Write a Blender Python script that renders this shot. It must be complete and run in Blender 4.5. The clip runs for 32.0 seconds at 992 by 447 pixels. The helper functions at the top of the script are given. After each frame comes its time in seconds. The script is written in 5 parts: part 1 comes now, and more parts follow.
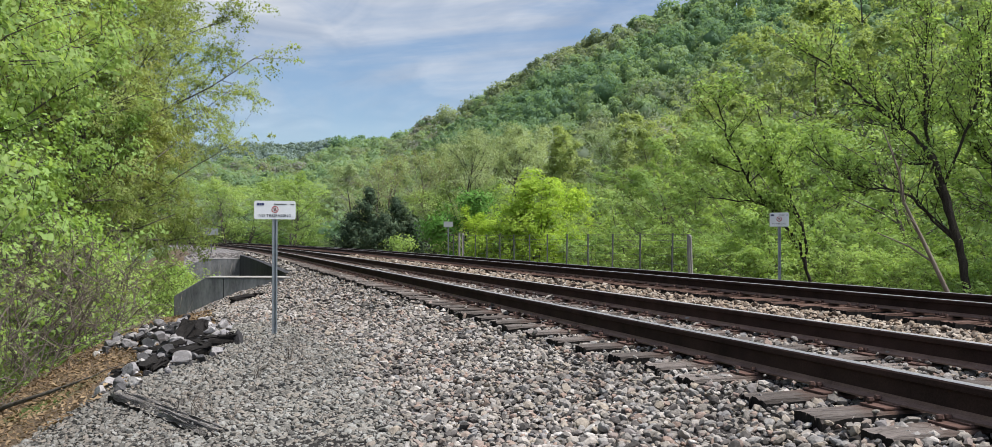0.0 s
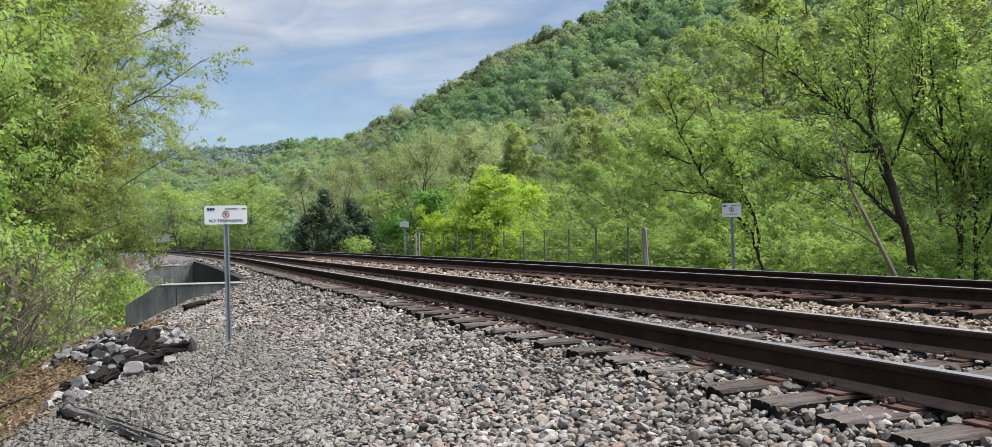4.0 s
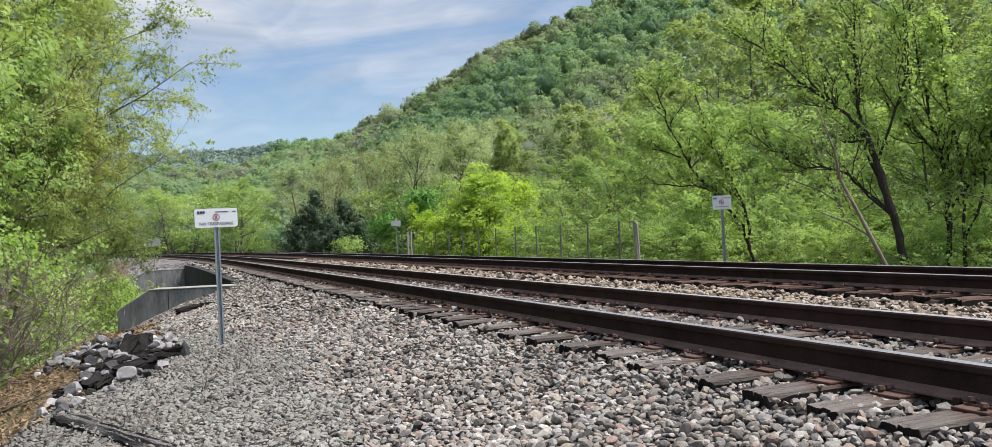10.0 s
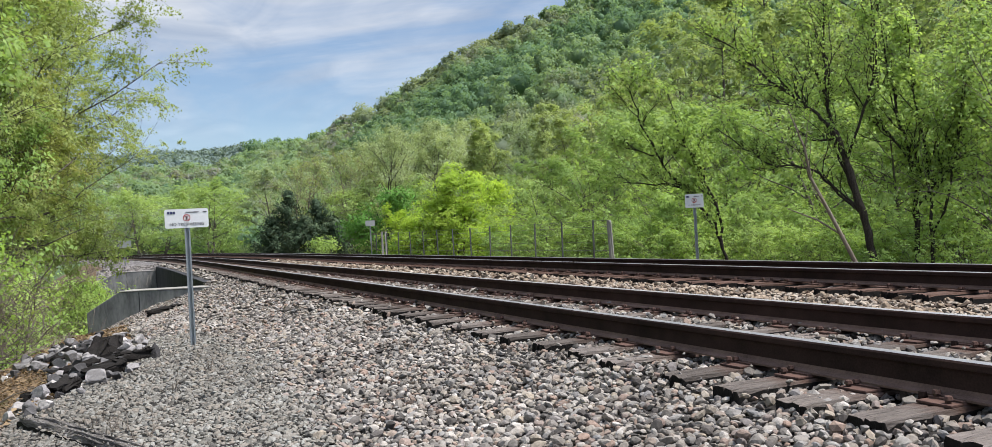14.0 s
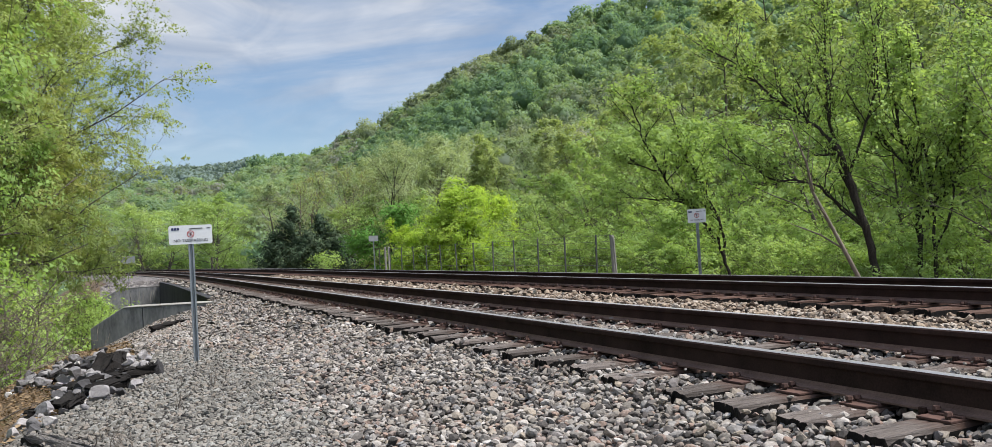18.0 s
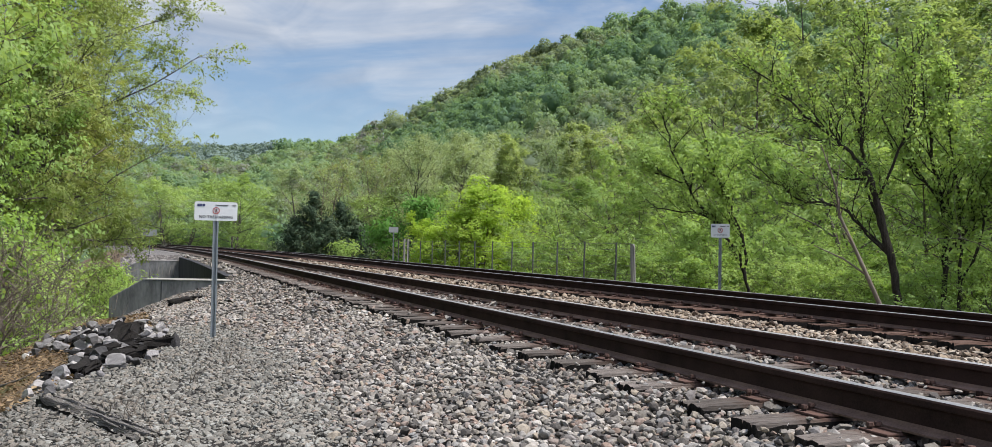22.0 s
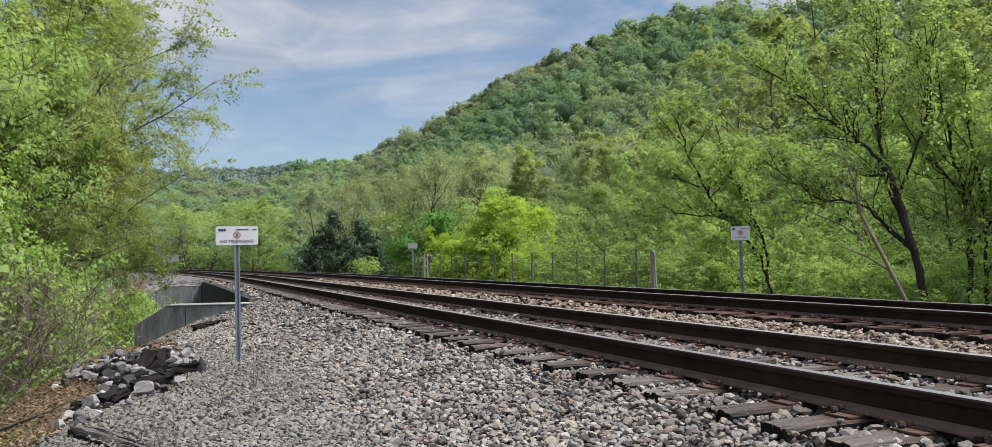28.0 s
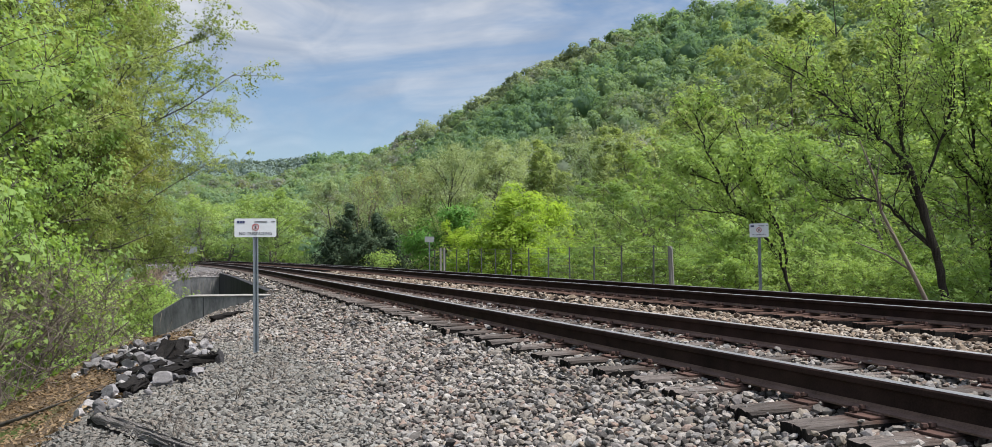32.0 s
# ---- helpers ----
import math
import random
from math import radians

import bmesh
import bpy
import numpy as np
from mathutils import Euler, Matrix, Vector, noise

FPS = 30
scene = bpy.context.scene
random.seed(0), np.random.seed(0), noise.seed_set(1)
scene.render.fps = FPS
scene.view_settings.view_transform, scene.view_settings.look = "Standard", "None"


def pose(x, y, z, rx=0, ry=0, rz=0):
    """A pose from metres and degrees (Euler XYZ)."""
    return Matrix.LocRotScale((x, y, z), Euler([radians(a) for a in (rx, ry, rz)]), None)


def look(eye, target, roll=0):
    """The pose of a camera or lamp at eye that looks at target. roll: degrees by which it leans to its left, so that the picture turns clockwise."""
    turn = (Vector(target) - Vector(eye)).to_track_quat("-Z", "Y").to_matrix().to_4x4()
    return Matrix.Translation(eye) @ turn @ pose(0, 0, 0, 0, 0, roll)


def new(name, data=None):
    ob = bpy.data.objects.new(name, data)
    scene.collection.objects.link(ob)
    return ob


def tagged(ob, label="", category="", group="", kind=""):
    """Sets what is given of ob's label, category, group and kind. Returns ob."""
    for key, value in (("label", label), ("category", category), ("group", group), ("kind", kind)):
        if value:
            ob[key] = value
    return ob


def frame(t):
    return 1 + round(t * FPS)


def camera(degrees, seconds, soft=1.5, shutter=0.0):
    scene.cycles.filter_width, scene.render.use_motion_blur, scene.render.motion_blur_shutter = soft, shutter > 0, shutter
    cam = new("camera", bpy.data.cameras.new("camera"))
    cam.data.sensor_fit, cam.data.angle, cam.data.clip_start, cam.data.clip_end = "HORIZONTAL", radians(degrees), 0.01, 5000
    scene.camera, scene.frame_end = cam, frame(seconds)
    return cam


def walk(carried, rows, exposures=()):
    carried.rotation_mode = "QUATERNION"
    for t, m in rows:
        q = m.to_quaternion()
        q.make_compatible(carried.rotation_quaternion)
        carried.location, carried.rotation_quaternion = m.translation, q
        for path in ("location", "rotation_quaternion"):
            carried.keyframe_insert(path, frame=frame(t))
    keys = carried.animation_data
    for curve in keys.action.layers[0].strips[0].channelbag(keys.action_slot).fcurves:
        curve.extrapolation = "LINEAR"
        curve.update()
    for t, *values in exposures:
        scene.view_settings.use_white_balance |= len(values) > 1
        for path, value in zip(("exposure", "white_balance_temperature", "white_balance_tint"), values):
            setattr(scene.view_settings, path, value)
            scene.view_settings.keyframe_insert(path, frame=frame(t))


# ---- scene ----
cam = camera(59.0, 32.0, 0.7)
PATH = [
    (0, (-3.755, -0.911, 0.956), (-3.124, 0.986, 0.987), -0.0),
    (0.5, (-3.755, -0.89, 0.951), (-3.126, 1.008, 0.982), -0.6),
    (1, (-3.75, -0.885, 0.963), (-3.122, 1.013, 0.993), -1.0),
    (1.5, (-3.74, -0.879, 0.963), (-3.107, 1.018, 0.993), -1.6),
    (2, (-3.741, -0.897, 0.968), (-3.09, 0.993, 0.996), -1.9),
    (2.5, (-3.721, -0.895, 0.965), (-3.042, 0.986, 0.992), -2.4),
    (3, (-3.722, -0.916, 0.967), (-3.006, 0.951, 0.993), -2.5),
    (3.5, (-3.727, -0.891, 0.959), (-3.003, 0.973, 0.985), -2.0),
    (5.5, (-3.729, -0.883, 0.958), (-3.007, 0.981, 0.977), -1.4),
    (6, (-3.732, -0.89, 0.954), (-3.011, 0.975, 0.974), -1.5),
    (6.5, (-3.732, -0.903, 0.957), (-3.012, 0.963, 0.976), -1.8),
    (7, (-3.732, -0.913, 0.961), (-3.012, 0.953, 0.979), -2.1),
    (7.5, (-3.732, -0.915, 0.962), (-3.011, 0.95, 0.981), -2.2),
    (8, (-3.735, -0.913, 0.961), (-3.013, 0.952, 0.98), -2.3),
    (8.5, (-3.727, -0.911, 0.96), (-3.002, 0.953, 0.978), -2.4),
    (9, (-3.724, -0.911, 0.963), (-2.989, 0.949, 0.982), -2.5),
    (9.5, (-3.721, -0.905, 0.961), (-2.979, 0.953, 0.978), -2.6),
    (10, (-3.722, -0.905, 0.96), (-2.981, 0.952, 0.977), -2.9),
    (10.5, (-3.722, -0.905, 0.959), (-2.97, 0.948, 0.975), -3.0),
    (11, (-3.719, -0.884, 0.959), (-2.956, 0.964, 0.975), -3.1),
    (11.5, (-3.72, -0.883, 0.95), (-2.954, 0.964, 0.966), -3.0),
    (12, (-3.722, -0.889, 0.954), (-2.952, 0.957, 0.968), -3.0),
    (12.5, (-3.721, -0.906, 0.955), (-2.948, 0.938, 0.969), -3.1),
    (13, (-3.713, -0.92, 0.96), (-2.933, 0.921, 0.974), -3.0),
    (13.5, (-3.705, -0.915, 0.957), (-2.911, 0.92, 0.97), -3.1),
    (14, (-3.704, -0.913, 0.952), (-2.91, 0.923, 0.965), -3.2),
    (14.5, (-3.707, -0.918, 0.954), (-2.914, 0.918, 0.967), -3.3),
    (16.5, (-3.72, -0.94, 0.954), (-2.93, 0.896, 0.991), -3.2),
    (17, (-3.716, -0.943, 0.961), (-2.927, 0.895, 0.999), -3.3),
    (17.5, (-3.711, -0.952, 0.963), (-2.923, 0.886, 1.006), -3.2),
    (18, (-3.71, -0.952, 0.963), (-2.921, 0.886, 1.01), -3.3),
    (18.5, (-3.718, -0.954, 0.958), (-2.93, 0.883, 1.006), -3.2),
    (19, (-3.72, -0.952, 0.961), (-2.932, 0.886, 1.009), -3.0),
    (19.5, (-3.714, -0.943, 0.952), (-2.928, 0.895, 1.0), -2.4),
    (20, (-3.726, -0.919, 0.942), (-2.94, 0.919, 0.99), -1.5),
    (20.5, (-3.734, -0.919, 0.94), (-2.949, 0.92, 0.988), -1.4),
    (21, (-3.697, -0.935, 0.941), (-2.889, 0.894, 0.986), -0.3),
    (21.5, (-3.719, -0.894, 0.953), (-2.903, 0.931, 1.0), 1.6),
    (22, (-3.748, -0.909, 0.945), (-3.001, 0.946, 0.993), 1.0),
    (22.5, (-3.746, -0.917, 0.954), (-3.024, 0.948, 1.002), -1.0),
    (23, (-3.735, -0.914, 0.959), (-3.019, 0.952, 1.006), -2.1),
    (23.5, (-3.749, -0.923, 0.957), (-3.033, 0.945, 1.0), -2.4),
    (24, (-3.747, -0.926, 0.962), (-3.033, 0.942, 1.004), -2.1),
    (24.5, (-3.741, -0.921, 0.955), (-3.027, 0.947, 0.998), -2.0),
    (25, (-3.75, -0.917, 0.96), (-3.037, 0.951, 1.005), -2.0),
    (25.5, (-3.753, -0.917, 0.959), (-3.041, 0.951, 1.015), -1.9),
    (27.5, (-3.759, -0.913, 0.958), (-3.05, 0.956, 1.033), -1.4),
    (28, (-3.76, -0.921, 0.959), (-3.052, 0.948, 1.034), -1.4),
    (28.5, (-3.756, -0.93, 0.961), (-3.051, 0.94, 1.036), -1.5),
    (29, (-3.76, -0.925, 0.959), (-3.055, 0.945, 1.035), -1.1),
    (29.5, (-3.761, -0.925, 0.961), (-3.057, 0.945, 1.051), 0.0),
    (30, (-3.766, -0.884, 0.959), (-3.08, 0.993, 1.051), -0.6),
    (30.5, (-3.775, -0.877, 0.961), (-3.093, 1.001, 1.051), -0.8),
    (31, (-3.763, -0.871, 0.958), (-3.089, 1.011, 1.033), -0.7),
    (31.5, (-3.761, -0.879, 0.959), (-3.087, 1.003, 1.023), -0.7),
    (32, (-3.769, -0.897, 0.963), (-3.096, 0.986, 1.026), -0.8),
]
walk(cam, [(t, look(e, g, r)) for t, e, g, r in PATH],
     ((0, 0.72), (3, 0.76), (9, 0.8), (11.5, 0.86), (14, 0.85), (17, 0.76), (19, 0.74), (20, 0.75), (21, 0.79), (22, 0.7), (24, 0.7), (28, 0.61), (30, 0.58), (32, 0.66)))


# ---- world, sun and exposure ----
SUN_AZ, SUN_EL = 122.0, 64.0
world = bpy.data.worlds.new("sky")
scene.world = world
world.use_nodes = True


def build_sky():
    nt = world.node_tree
    N, L = nt.nodes, nt.links
    N.clear()
    out, bg = N.new("ShaderNodeOutputWorld"), N.new("ShaderNodeBackground")
    sky = N.new("ShaderNodeTexSky")
    sky.sky_type, sky.sun_disc = "NISHITA", False
    sky.sun_elevation, sky.sun_rotation = radians(SUN_EL), radians(SUN_AZ)
    sky.air_density, sky.dust_density, sky.ozone_density = 1.0, 0.4, 4.0
    # a sheet of thin cloud: the direction laid out on a plane overhead
    tc, sep = N.new("ShaderNodeTexCoord"), N.new("ShaderNodeSeparateXYZ")
    L.new(tc.outputs["Generated"], sep.inputs[0])
    add = N.new("ShaderNodeMath")
    add.operation, add.inputs[1].default_value = "ADD", 0.16
    L.new(sep.outputs["Z"], add.inputs[0])
    lift = N.new("ShaderNodeMath")
    lift.operation, lift.inputs[1].default_value = "MAXIMUM", 0.05
    L.new(add.outputs[0], lift.inputs[0])
    flat = N.new("ShaderNodeCombineXYZ")
    for k, axis in enumerate("XY"):
        div = N.new("ShaderNodeMath")
        div.operation = "DIVIDE"
        L.new(sep.outputs[axis], div.inputs[0])
        L.new(lift.outputs[0], div.inputs[1])
        L.new(div.outputs[0], flat.inputs[k])
    stretch = N.new("ShaderNodeMapping")
    stretch.inputs["Scale"].default_value = (1.0, 0.8, 1.0)
    stretch.inputs["Rotation"].default_value = (0, 0, radians(28))
    stretch.inputs["Location"].default_value = (0.45, 0.2, 0.0)
    L.new(flat.outputs[0], stretch.inputs[0])
    noise1, noise2 = N.new("ShaderNodeTexNoise"), N.new("ShaderNodeTexNoise")
    noise1.inputs["Scale"].default_value, noise1.inputs["Detail"].default_value = 1.05, 6.0
    noise1.inputs["Roughness"].default_value, noise1.inputs["Distortion"].default_value = 0.62, 0.9
    noise2.inputs["Scale"].default_value, noise2.inputs["Detail"].default_value = 3.2, 8.0
    noise2.inputs["Distortion"].default_value = 1.2
    L.new(stretch.outputs[0], noise1.inputs["Vector"])
    L.new(stretch.outputs[0], noise2.inputs["Vector"])
    ramp, ramp2 = N.new("ShaderNodeValToRGB"), N.new("ShaderNodeValToRGB")
    ramp.color_ramp.elements[0].position, ramp.color_ramp.elements[1].position = 0.40, 0.58
    ramp2.color_ramp.elements[0].position, ramp2.color_ramp.elements[1].position = 0.32, 0.66
    ramp2.color_ramp.elements[0].color = (4.5, 5.05, 6.1, 1)
    ramp2.color_ramp.elements[1].color = (7.5, 7.75, 8.3, 1)
    L.new(noise1.outputs["Fac"], ramp.inputs[0])
    L.new(noise2.outputs["Fac"], ramp2.inputs[0])
    # thinner towards the horizon
    low = N.new("ShaderNodeMapRange")
    low.inputs["From Min"].default_value, low.inputs["From Max"].default_value = 0.11, 0.27
    low.inputs["To Min"].default_value, low.inputs["To Max"].default_value = 0.12, 1.0
    L.new(sep.outputs["Z"], low.inputs["Value"])
    dens = N.new("ShaderNodeMath")
    dens.operation = "MULTIPLY"
    L.new(ramp.outputs["Color"], dens.inputs[0])
    L.new(low.outputs[0], dens.inputs[1])
    veil = N.new("ShaderNodeMath")
    veil.operation, veil.use_clamp = "MULTIPLY_ADD", True
    veil.inputs[1].default_value, veil.inputs[2].default_value = 0.84, 0.10
    L.new(dens.outputs[0], veil.inputs[0])
    mix = N.new("ShaderNodeMix")
    mix.data_type = "RGBA"
    L.new(veil.outputs[0], mix.inputs["Factor"])
    blue = N.new("ShaderNodeVectorMath")
    blue.operation, blue.inputs["Scale"].default_value = "SCALE", 1.25
    L.new(sky.outputs[0], blue.inputs[0])
    L.new(blue.outputs[0], mix.inputs["A"])
    L.new(ramp2.outputs["Color"], mix.inputs["B"])
    # thin cloud glows round the sun
    dot = N.new("ShaderNodeVectorMath")
    dot.operation = "DOT_PRODUCT"
    e, a = radians(SUN_EL), radians(SUN_AZ)
    dot.inputs[1].default_value = (math.sin(a) * math.cos(e), math.cos(a) * math.cos(e), math.sin(e))
    L.new(tc.outputs["Generated"], dot.inputs[0])
    glow = N.new("ShaderNodeMapRange")
    glow.interpolation_type = "SMOOTHSTEP"
    glow.inputs["From Min"].default_value, glow.inputs["From Max"].default_value = 0.35, 1.0
    glow.inputs["To Min"].default_value, glow.inputs["To Max"].default_value = 1.0, 3.2
    L.new(dot.outputs["Value"], glow.inputs["Value"])
    gain = N.new("ShaderNodeVectorMath")
    gain.operation = "SCALE"
    L.new(mix.outputs["Result"], gain.inputs[0])
    L.new(glow.outputs[0], gain.inputs["Scale"])
    L.new(gain.outputs[0], bg.inputs["Color"])
    bg.inputs["Strength"].default_value = 0.06
    L.new(bg.outputs[0], out.inputs["Surface"])


build_sky()
sun = new("sun", bpy.data.lights.new("sun", "SUN"))
sun.data.energy, sun.data.angle, sun.data.color = 4.0, radians(12), (1.0, 0.96, 0.9)
sun_way = Vector((math.sin(radians(SUN_AZ)) * math.cos(radians(SUN_EL)), math.cos(radians(SUN_AZ)) * math.cos(radians(SUN_EL)), math.sin(radians(SUN_EL))))
sun.matrix_world = look(sun_way * 100, (0, 0, 0))


# ---- materials ----
def material(name, rough=0.8, metal=0.0):
    m = bpy.data.materials.new(name)
    m.use_nodes = True
    b = m.node_tree.nodes["Principled BSDF"]
    b.inputs["Roughness"].default_value, b.inputs["Metallic"].default_value = rough, metal
    # dry weathered surfaces have little sheen
    b.inputs["Specular IOR Level"].default_value = 0.12 if rough > 0.8 else 0.4
    return m, m.node_tree.nodes, m.node_tree.links, b


def ramp_of(N, stops):
    r = N.new("ShaderNodeValToRGB")
    e = r.color_ramp.elements
    while len(e) < len(stops):
        e.new(0.5)
    for k, (p, c) in enumerate(stops):
        e[k].position, e[k].color = p, (*c, 1)
    return r


def noise_tex(N, L, scale, detail=4.0, rough=0.55, vector=None, coords="Object", dist=0.0):
    n = N.new("ShaderNodeTexNoise")
    n.inputs["Scale"].default_value, n.inputs["Detail"].default_value = scale, detail
    n.inputs["Roughness"].default_value, n.inputs["Distortion"].default_value = rough, dist
    if vector is None:
        vector = N.new("ShaderNodeTexCoord").outputs[coords]
    L.new(vector, n.inputs["Vector"])
    return n


def mixed(N, L, fac, a, b, mode="MIX"):
    m = N.new("ShaderNodeMix")
    m.data_type, m.blend_type = "RGBA", mode
    for sock, v in (("Factor", fac), ("A", a), ("B", b)):
        if isinstance(v, (int, float)):
            m.inputs[sock].default_value = v
        elif isinstance(v, tuple):
            m.inputs[sock].default_value = (*v, 1)
        else:
            L.new(v, m.inputs[sock])
    return m.outputs["Result"]


def bumped(N, L, bsdf, height, strength=0.5, distance=0.01):
    b = N.new("ShaderNodeBump")
    b.inputs["Strength"].default_value, b.inputs["Distance"].default_value = strength, distance
    L.new(height, b.inputs["Height"])
    L.new(b.outputs[0], bsdf.inputs["Normal"])


def grainy(name, dark, light, scale=8.0, fine=60.0, rough=0.8, metal=0.0, bump=0.4, dist=0.006, squash=None):
    """Two scales of variation between two colours, with a bump."""
    m, N, L, b = material(name, rough, metal)
    vec = N.new("ShaderNodeTexCoord").outputs["Object"]
    if squash:
        mp = N.new("ShaderNodeMapping")
        mp.inputs["Scale"].default_value = squash
        L.new(vec, mp.inputs[0])
        vec = mp.outputs[0]
    big, small = noise_tex(N, L, scale, 4, 0.6, vec), noise_tex(N, L, fine, 5, 0.65, vec)
    r = ramp_of(N, ((0.3, dark), (0.7, light)))
    f = mixed(N, L, 0.45, big.outputs["Fac"], small.outputs["Fac"])
    L.new(f, r.inputs[0])
    rnd = N.new("ShaderNodeObjectInfo")
    tone = ramp_of(N, ((0.0, (0.78, 0.78, 0.78)), (1.0, (1.12, 1.1, 1.08))))
    L.new(rnd.outputs["Random"], tone.inputs[0])
    L.new(mixed(N, L, 1.0, r.outputs["Color"], tone.outputs["Color"], "MULTIPLY"), b.inputs["Base Color"])
    bumped(N, L, b, small.outputs["Fac"], bump, dist)
    return m


def tie_wood(name, dark, light):
    """Grain along the tie, black cracks, and rust washed off the plates at both rails."""
    m, N, L, b = material(name, 0.92)
    vec = N.new("ShaderNodeTexCoord").outputs["Object"]
    mp = N.new("ShaderNodeMapping")
    mp.inputs["Scale"].default_value = (0.8, 9.0, 9.0)
    L.new(vec, mp.inputs[0])
    big, small = noise_tex(N, L, 4, 4, 0.6, mp.outputs[0]), noise_tex(N, L, 14, 5, 0.7, mp.outputs[0])
    r = ramp_of(N, ((0.34, dark), (0.46, tuple(0.55 * c for c in light)), (0.68, light)))
    L.new(mixed(N, L, 0.5, big.outputs["Fac"], small.outputs["Fac"]), r.inputs[0])
    sep, side = N.new("ShaderNodeSeparateXYZ"), N.new("ShaderNodeMath")
    L.new(vec, sep.inputs[0])
    side.operation = "ABSOLUTE"
    L.new(sep.outputs["X"], side.inputs[0])
    dist = N.new("ShaderNodeMath")
    dist.operation, dist.inputs[1].default_value = "SUBTRACT", 0.755
    L.new(side.outputs[0], dist.inputs[0])
    away = N.new("ShaderNodeMath")
    away.operation = "ABSOLUTE"
    L.new(dist.outputs[0], away.inputs[0])
    blot = noise_tex(N, L, 9, 3, 0.6, vec)
    ragged = N.new("ShaderNodeMath")
    ragged.operation, ragged.inputs[1].default_value = "MULTIPLY_ADD", 0.35
    L.new(blot.outputs["Fac"], ragged.inputs[0])
    L.new(away.outputs[0], ragged.inputs[2])
    rust = ramp_of(N, ((0.33, (0.8, 0.8, 0.8)), (0.52, (0, 0, 0))))
    L.new(ragged.outputs[0], rust.inputs[0])
    tone = ramp_of(N, ((0.0, (0.62, 0.60, 0.58)), (1.0, (1.15, 1.12, 1.1))))
    L.new(N.new("ShaderNodeObjectInfo").outputs["Random"], tone.inputs[0])
    worn = mixed(N, L, 1.0, r.outputs["Color"], tone.outputs["Color"], "MULTIPLY")
    L.new(mixed(N, L, rust.outputs["Color"], worn, (0.075, 0.042, 0.031)), b.inputs["Base Color"])
    bumped(N, L, b, small.outputs["Fac"], 0.7, 0.012)
    return m


def leafy(name, stops, through_light=0.35, patch=0.25, rough=0.7, single=0.4, clumps=0.0):
    """Leaves: a colour for each leaf, patches over the crown, and light that comes through."""
    m, N, L, b = material(name, rough)
    geo = N.new("ShaderNodeNewGeometry")
    info = N.new("ShaderNodeObjectInfo")
    n = noise_tex(N, L, patch, 2, 0.5, geo.outputs["Position"])
    mix = N.new("ShaderNodeMath")
    mix.operation = "MULTIPLY_ADD"
    mix.inputs[1].default_value = single
    L.new(geo.outputs["Random Per Island"], mix.inputs[0])
    sc = N.new("ShaderNodeMath")
    sc.operation, sc.inputs[1].default_value, sc.inputs[2].default_value = "MULTIPLY_ADD", 0.9, 0.05 - single / 2
    L.new(n.outputs["Fac"], sc.inputs[0])
    L.new(sc.outputs[0], mix.inputs[2])
    r = ramp_of(N, stops)
    L.new(mix.outputs[0], r.inputs[0])
    tone = ramp_of(N, ((0.0, (0.85, 0.89, 0.86)), (1.0, (1.16, 1.1, 1.02))))
    L.new(info.outputs["Random"], tone.inputs[0])
    col = mixed(N, L, 1.0, r.outputs["Color"], tone.outputs["Color"], "MULTIPLY")
    L.new(col, b.inputs["Base Color"])
    b.inputs["Specular IOR Level"].default_value = 0.15
    if clumps:
        fine = noise_tex(N, L, clumps, 4, 0.65, geo.outputs["Position"])
        shade = ramp_of(N, ((0.3, (0.82, 0.85, 0.88)), (0.7, (1.12, 1.11, 1.07))))
        L.new(fine.outputs["Fac"], shade.inputs[0])
        col = mixed(N, L, 1.0, col, shade.outputs["Color"], "MULTIPLY")
        L.new(col, b.inputs["Base Color"])
    t = N.new("ShaderNodeBsdfTranslucent")
    L.new(mixed(N, L, 1.0, col, (1.2, 1.2, 0.66), "MULTIPLY"), t.inputs["Color"])
    ms = N.new("ShaderNodeMixShader")
    ms.inputs[0].default_value = through_light
    L.new(b.outputs[0], ms.inputs[1])
    L.new(t.outputs[0], ms.inputs[2])
    L.new(ms.outputs[0], N["Material Output"].inputs["Surface"])
    return m


def stone_mat(name, stops, bump=0.5, grain=45):
    m, N, L, b = material(name, 0.85)
    geo = N.new("ShaderNodeNewGeometry")
    r = ramp_of(N, stops)
    info, both = N.new("ShaderNodeObjectInfo"), N.new("ShaderNodeMath")
    both.operation = "ADD"
    L.new(geo.outputs["Random Per Island"], both.inputs[0])
    L.new(info.outputs["Random"], both.inputs[1])
    whole = N.new("ShaderNodeMath")
    whole.operation = "FRACT"
    L.new(both.outputs[0], whole.inputs[0])
    L.new(whole.outputs[0], r.inputs[0])
    n = noise_tex(N, L, grain, 5, 0.7, geo.outputs["Position"])
    n2 = noise_tex(N, L, 0.6, 3, 0.5, geo.outputs["Position"])
    dirt = ramp_of(N, ((0.25, (0.5, 0.48, 0.46)), (0.75, (1.15, 1.12, 1.1))))
    L.new(n.outputs["Fac"], dirt.inputs[0])
    worn = ramp_of(N, ((0.3, (0.70, 0.68, 0.67)), (0.7, (1.04, 1.03, 1.02))))
    L.new(n2.outputs["Fac"], worn.inputs[0])
    c = mixed(N, L, 1.0, r.outputs["Color"], dirt.outputs["Color"], "MULTIPLY")
    L.new(mixed(N, L, 1.0, c, worn.outputs["Color"], "MULTIPLY"), b.inputs["Base Color"])
    bumped(N, L, b, n.outputs["Fac"], bump, 0.27 / grain)
    return m


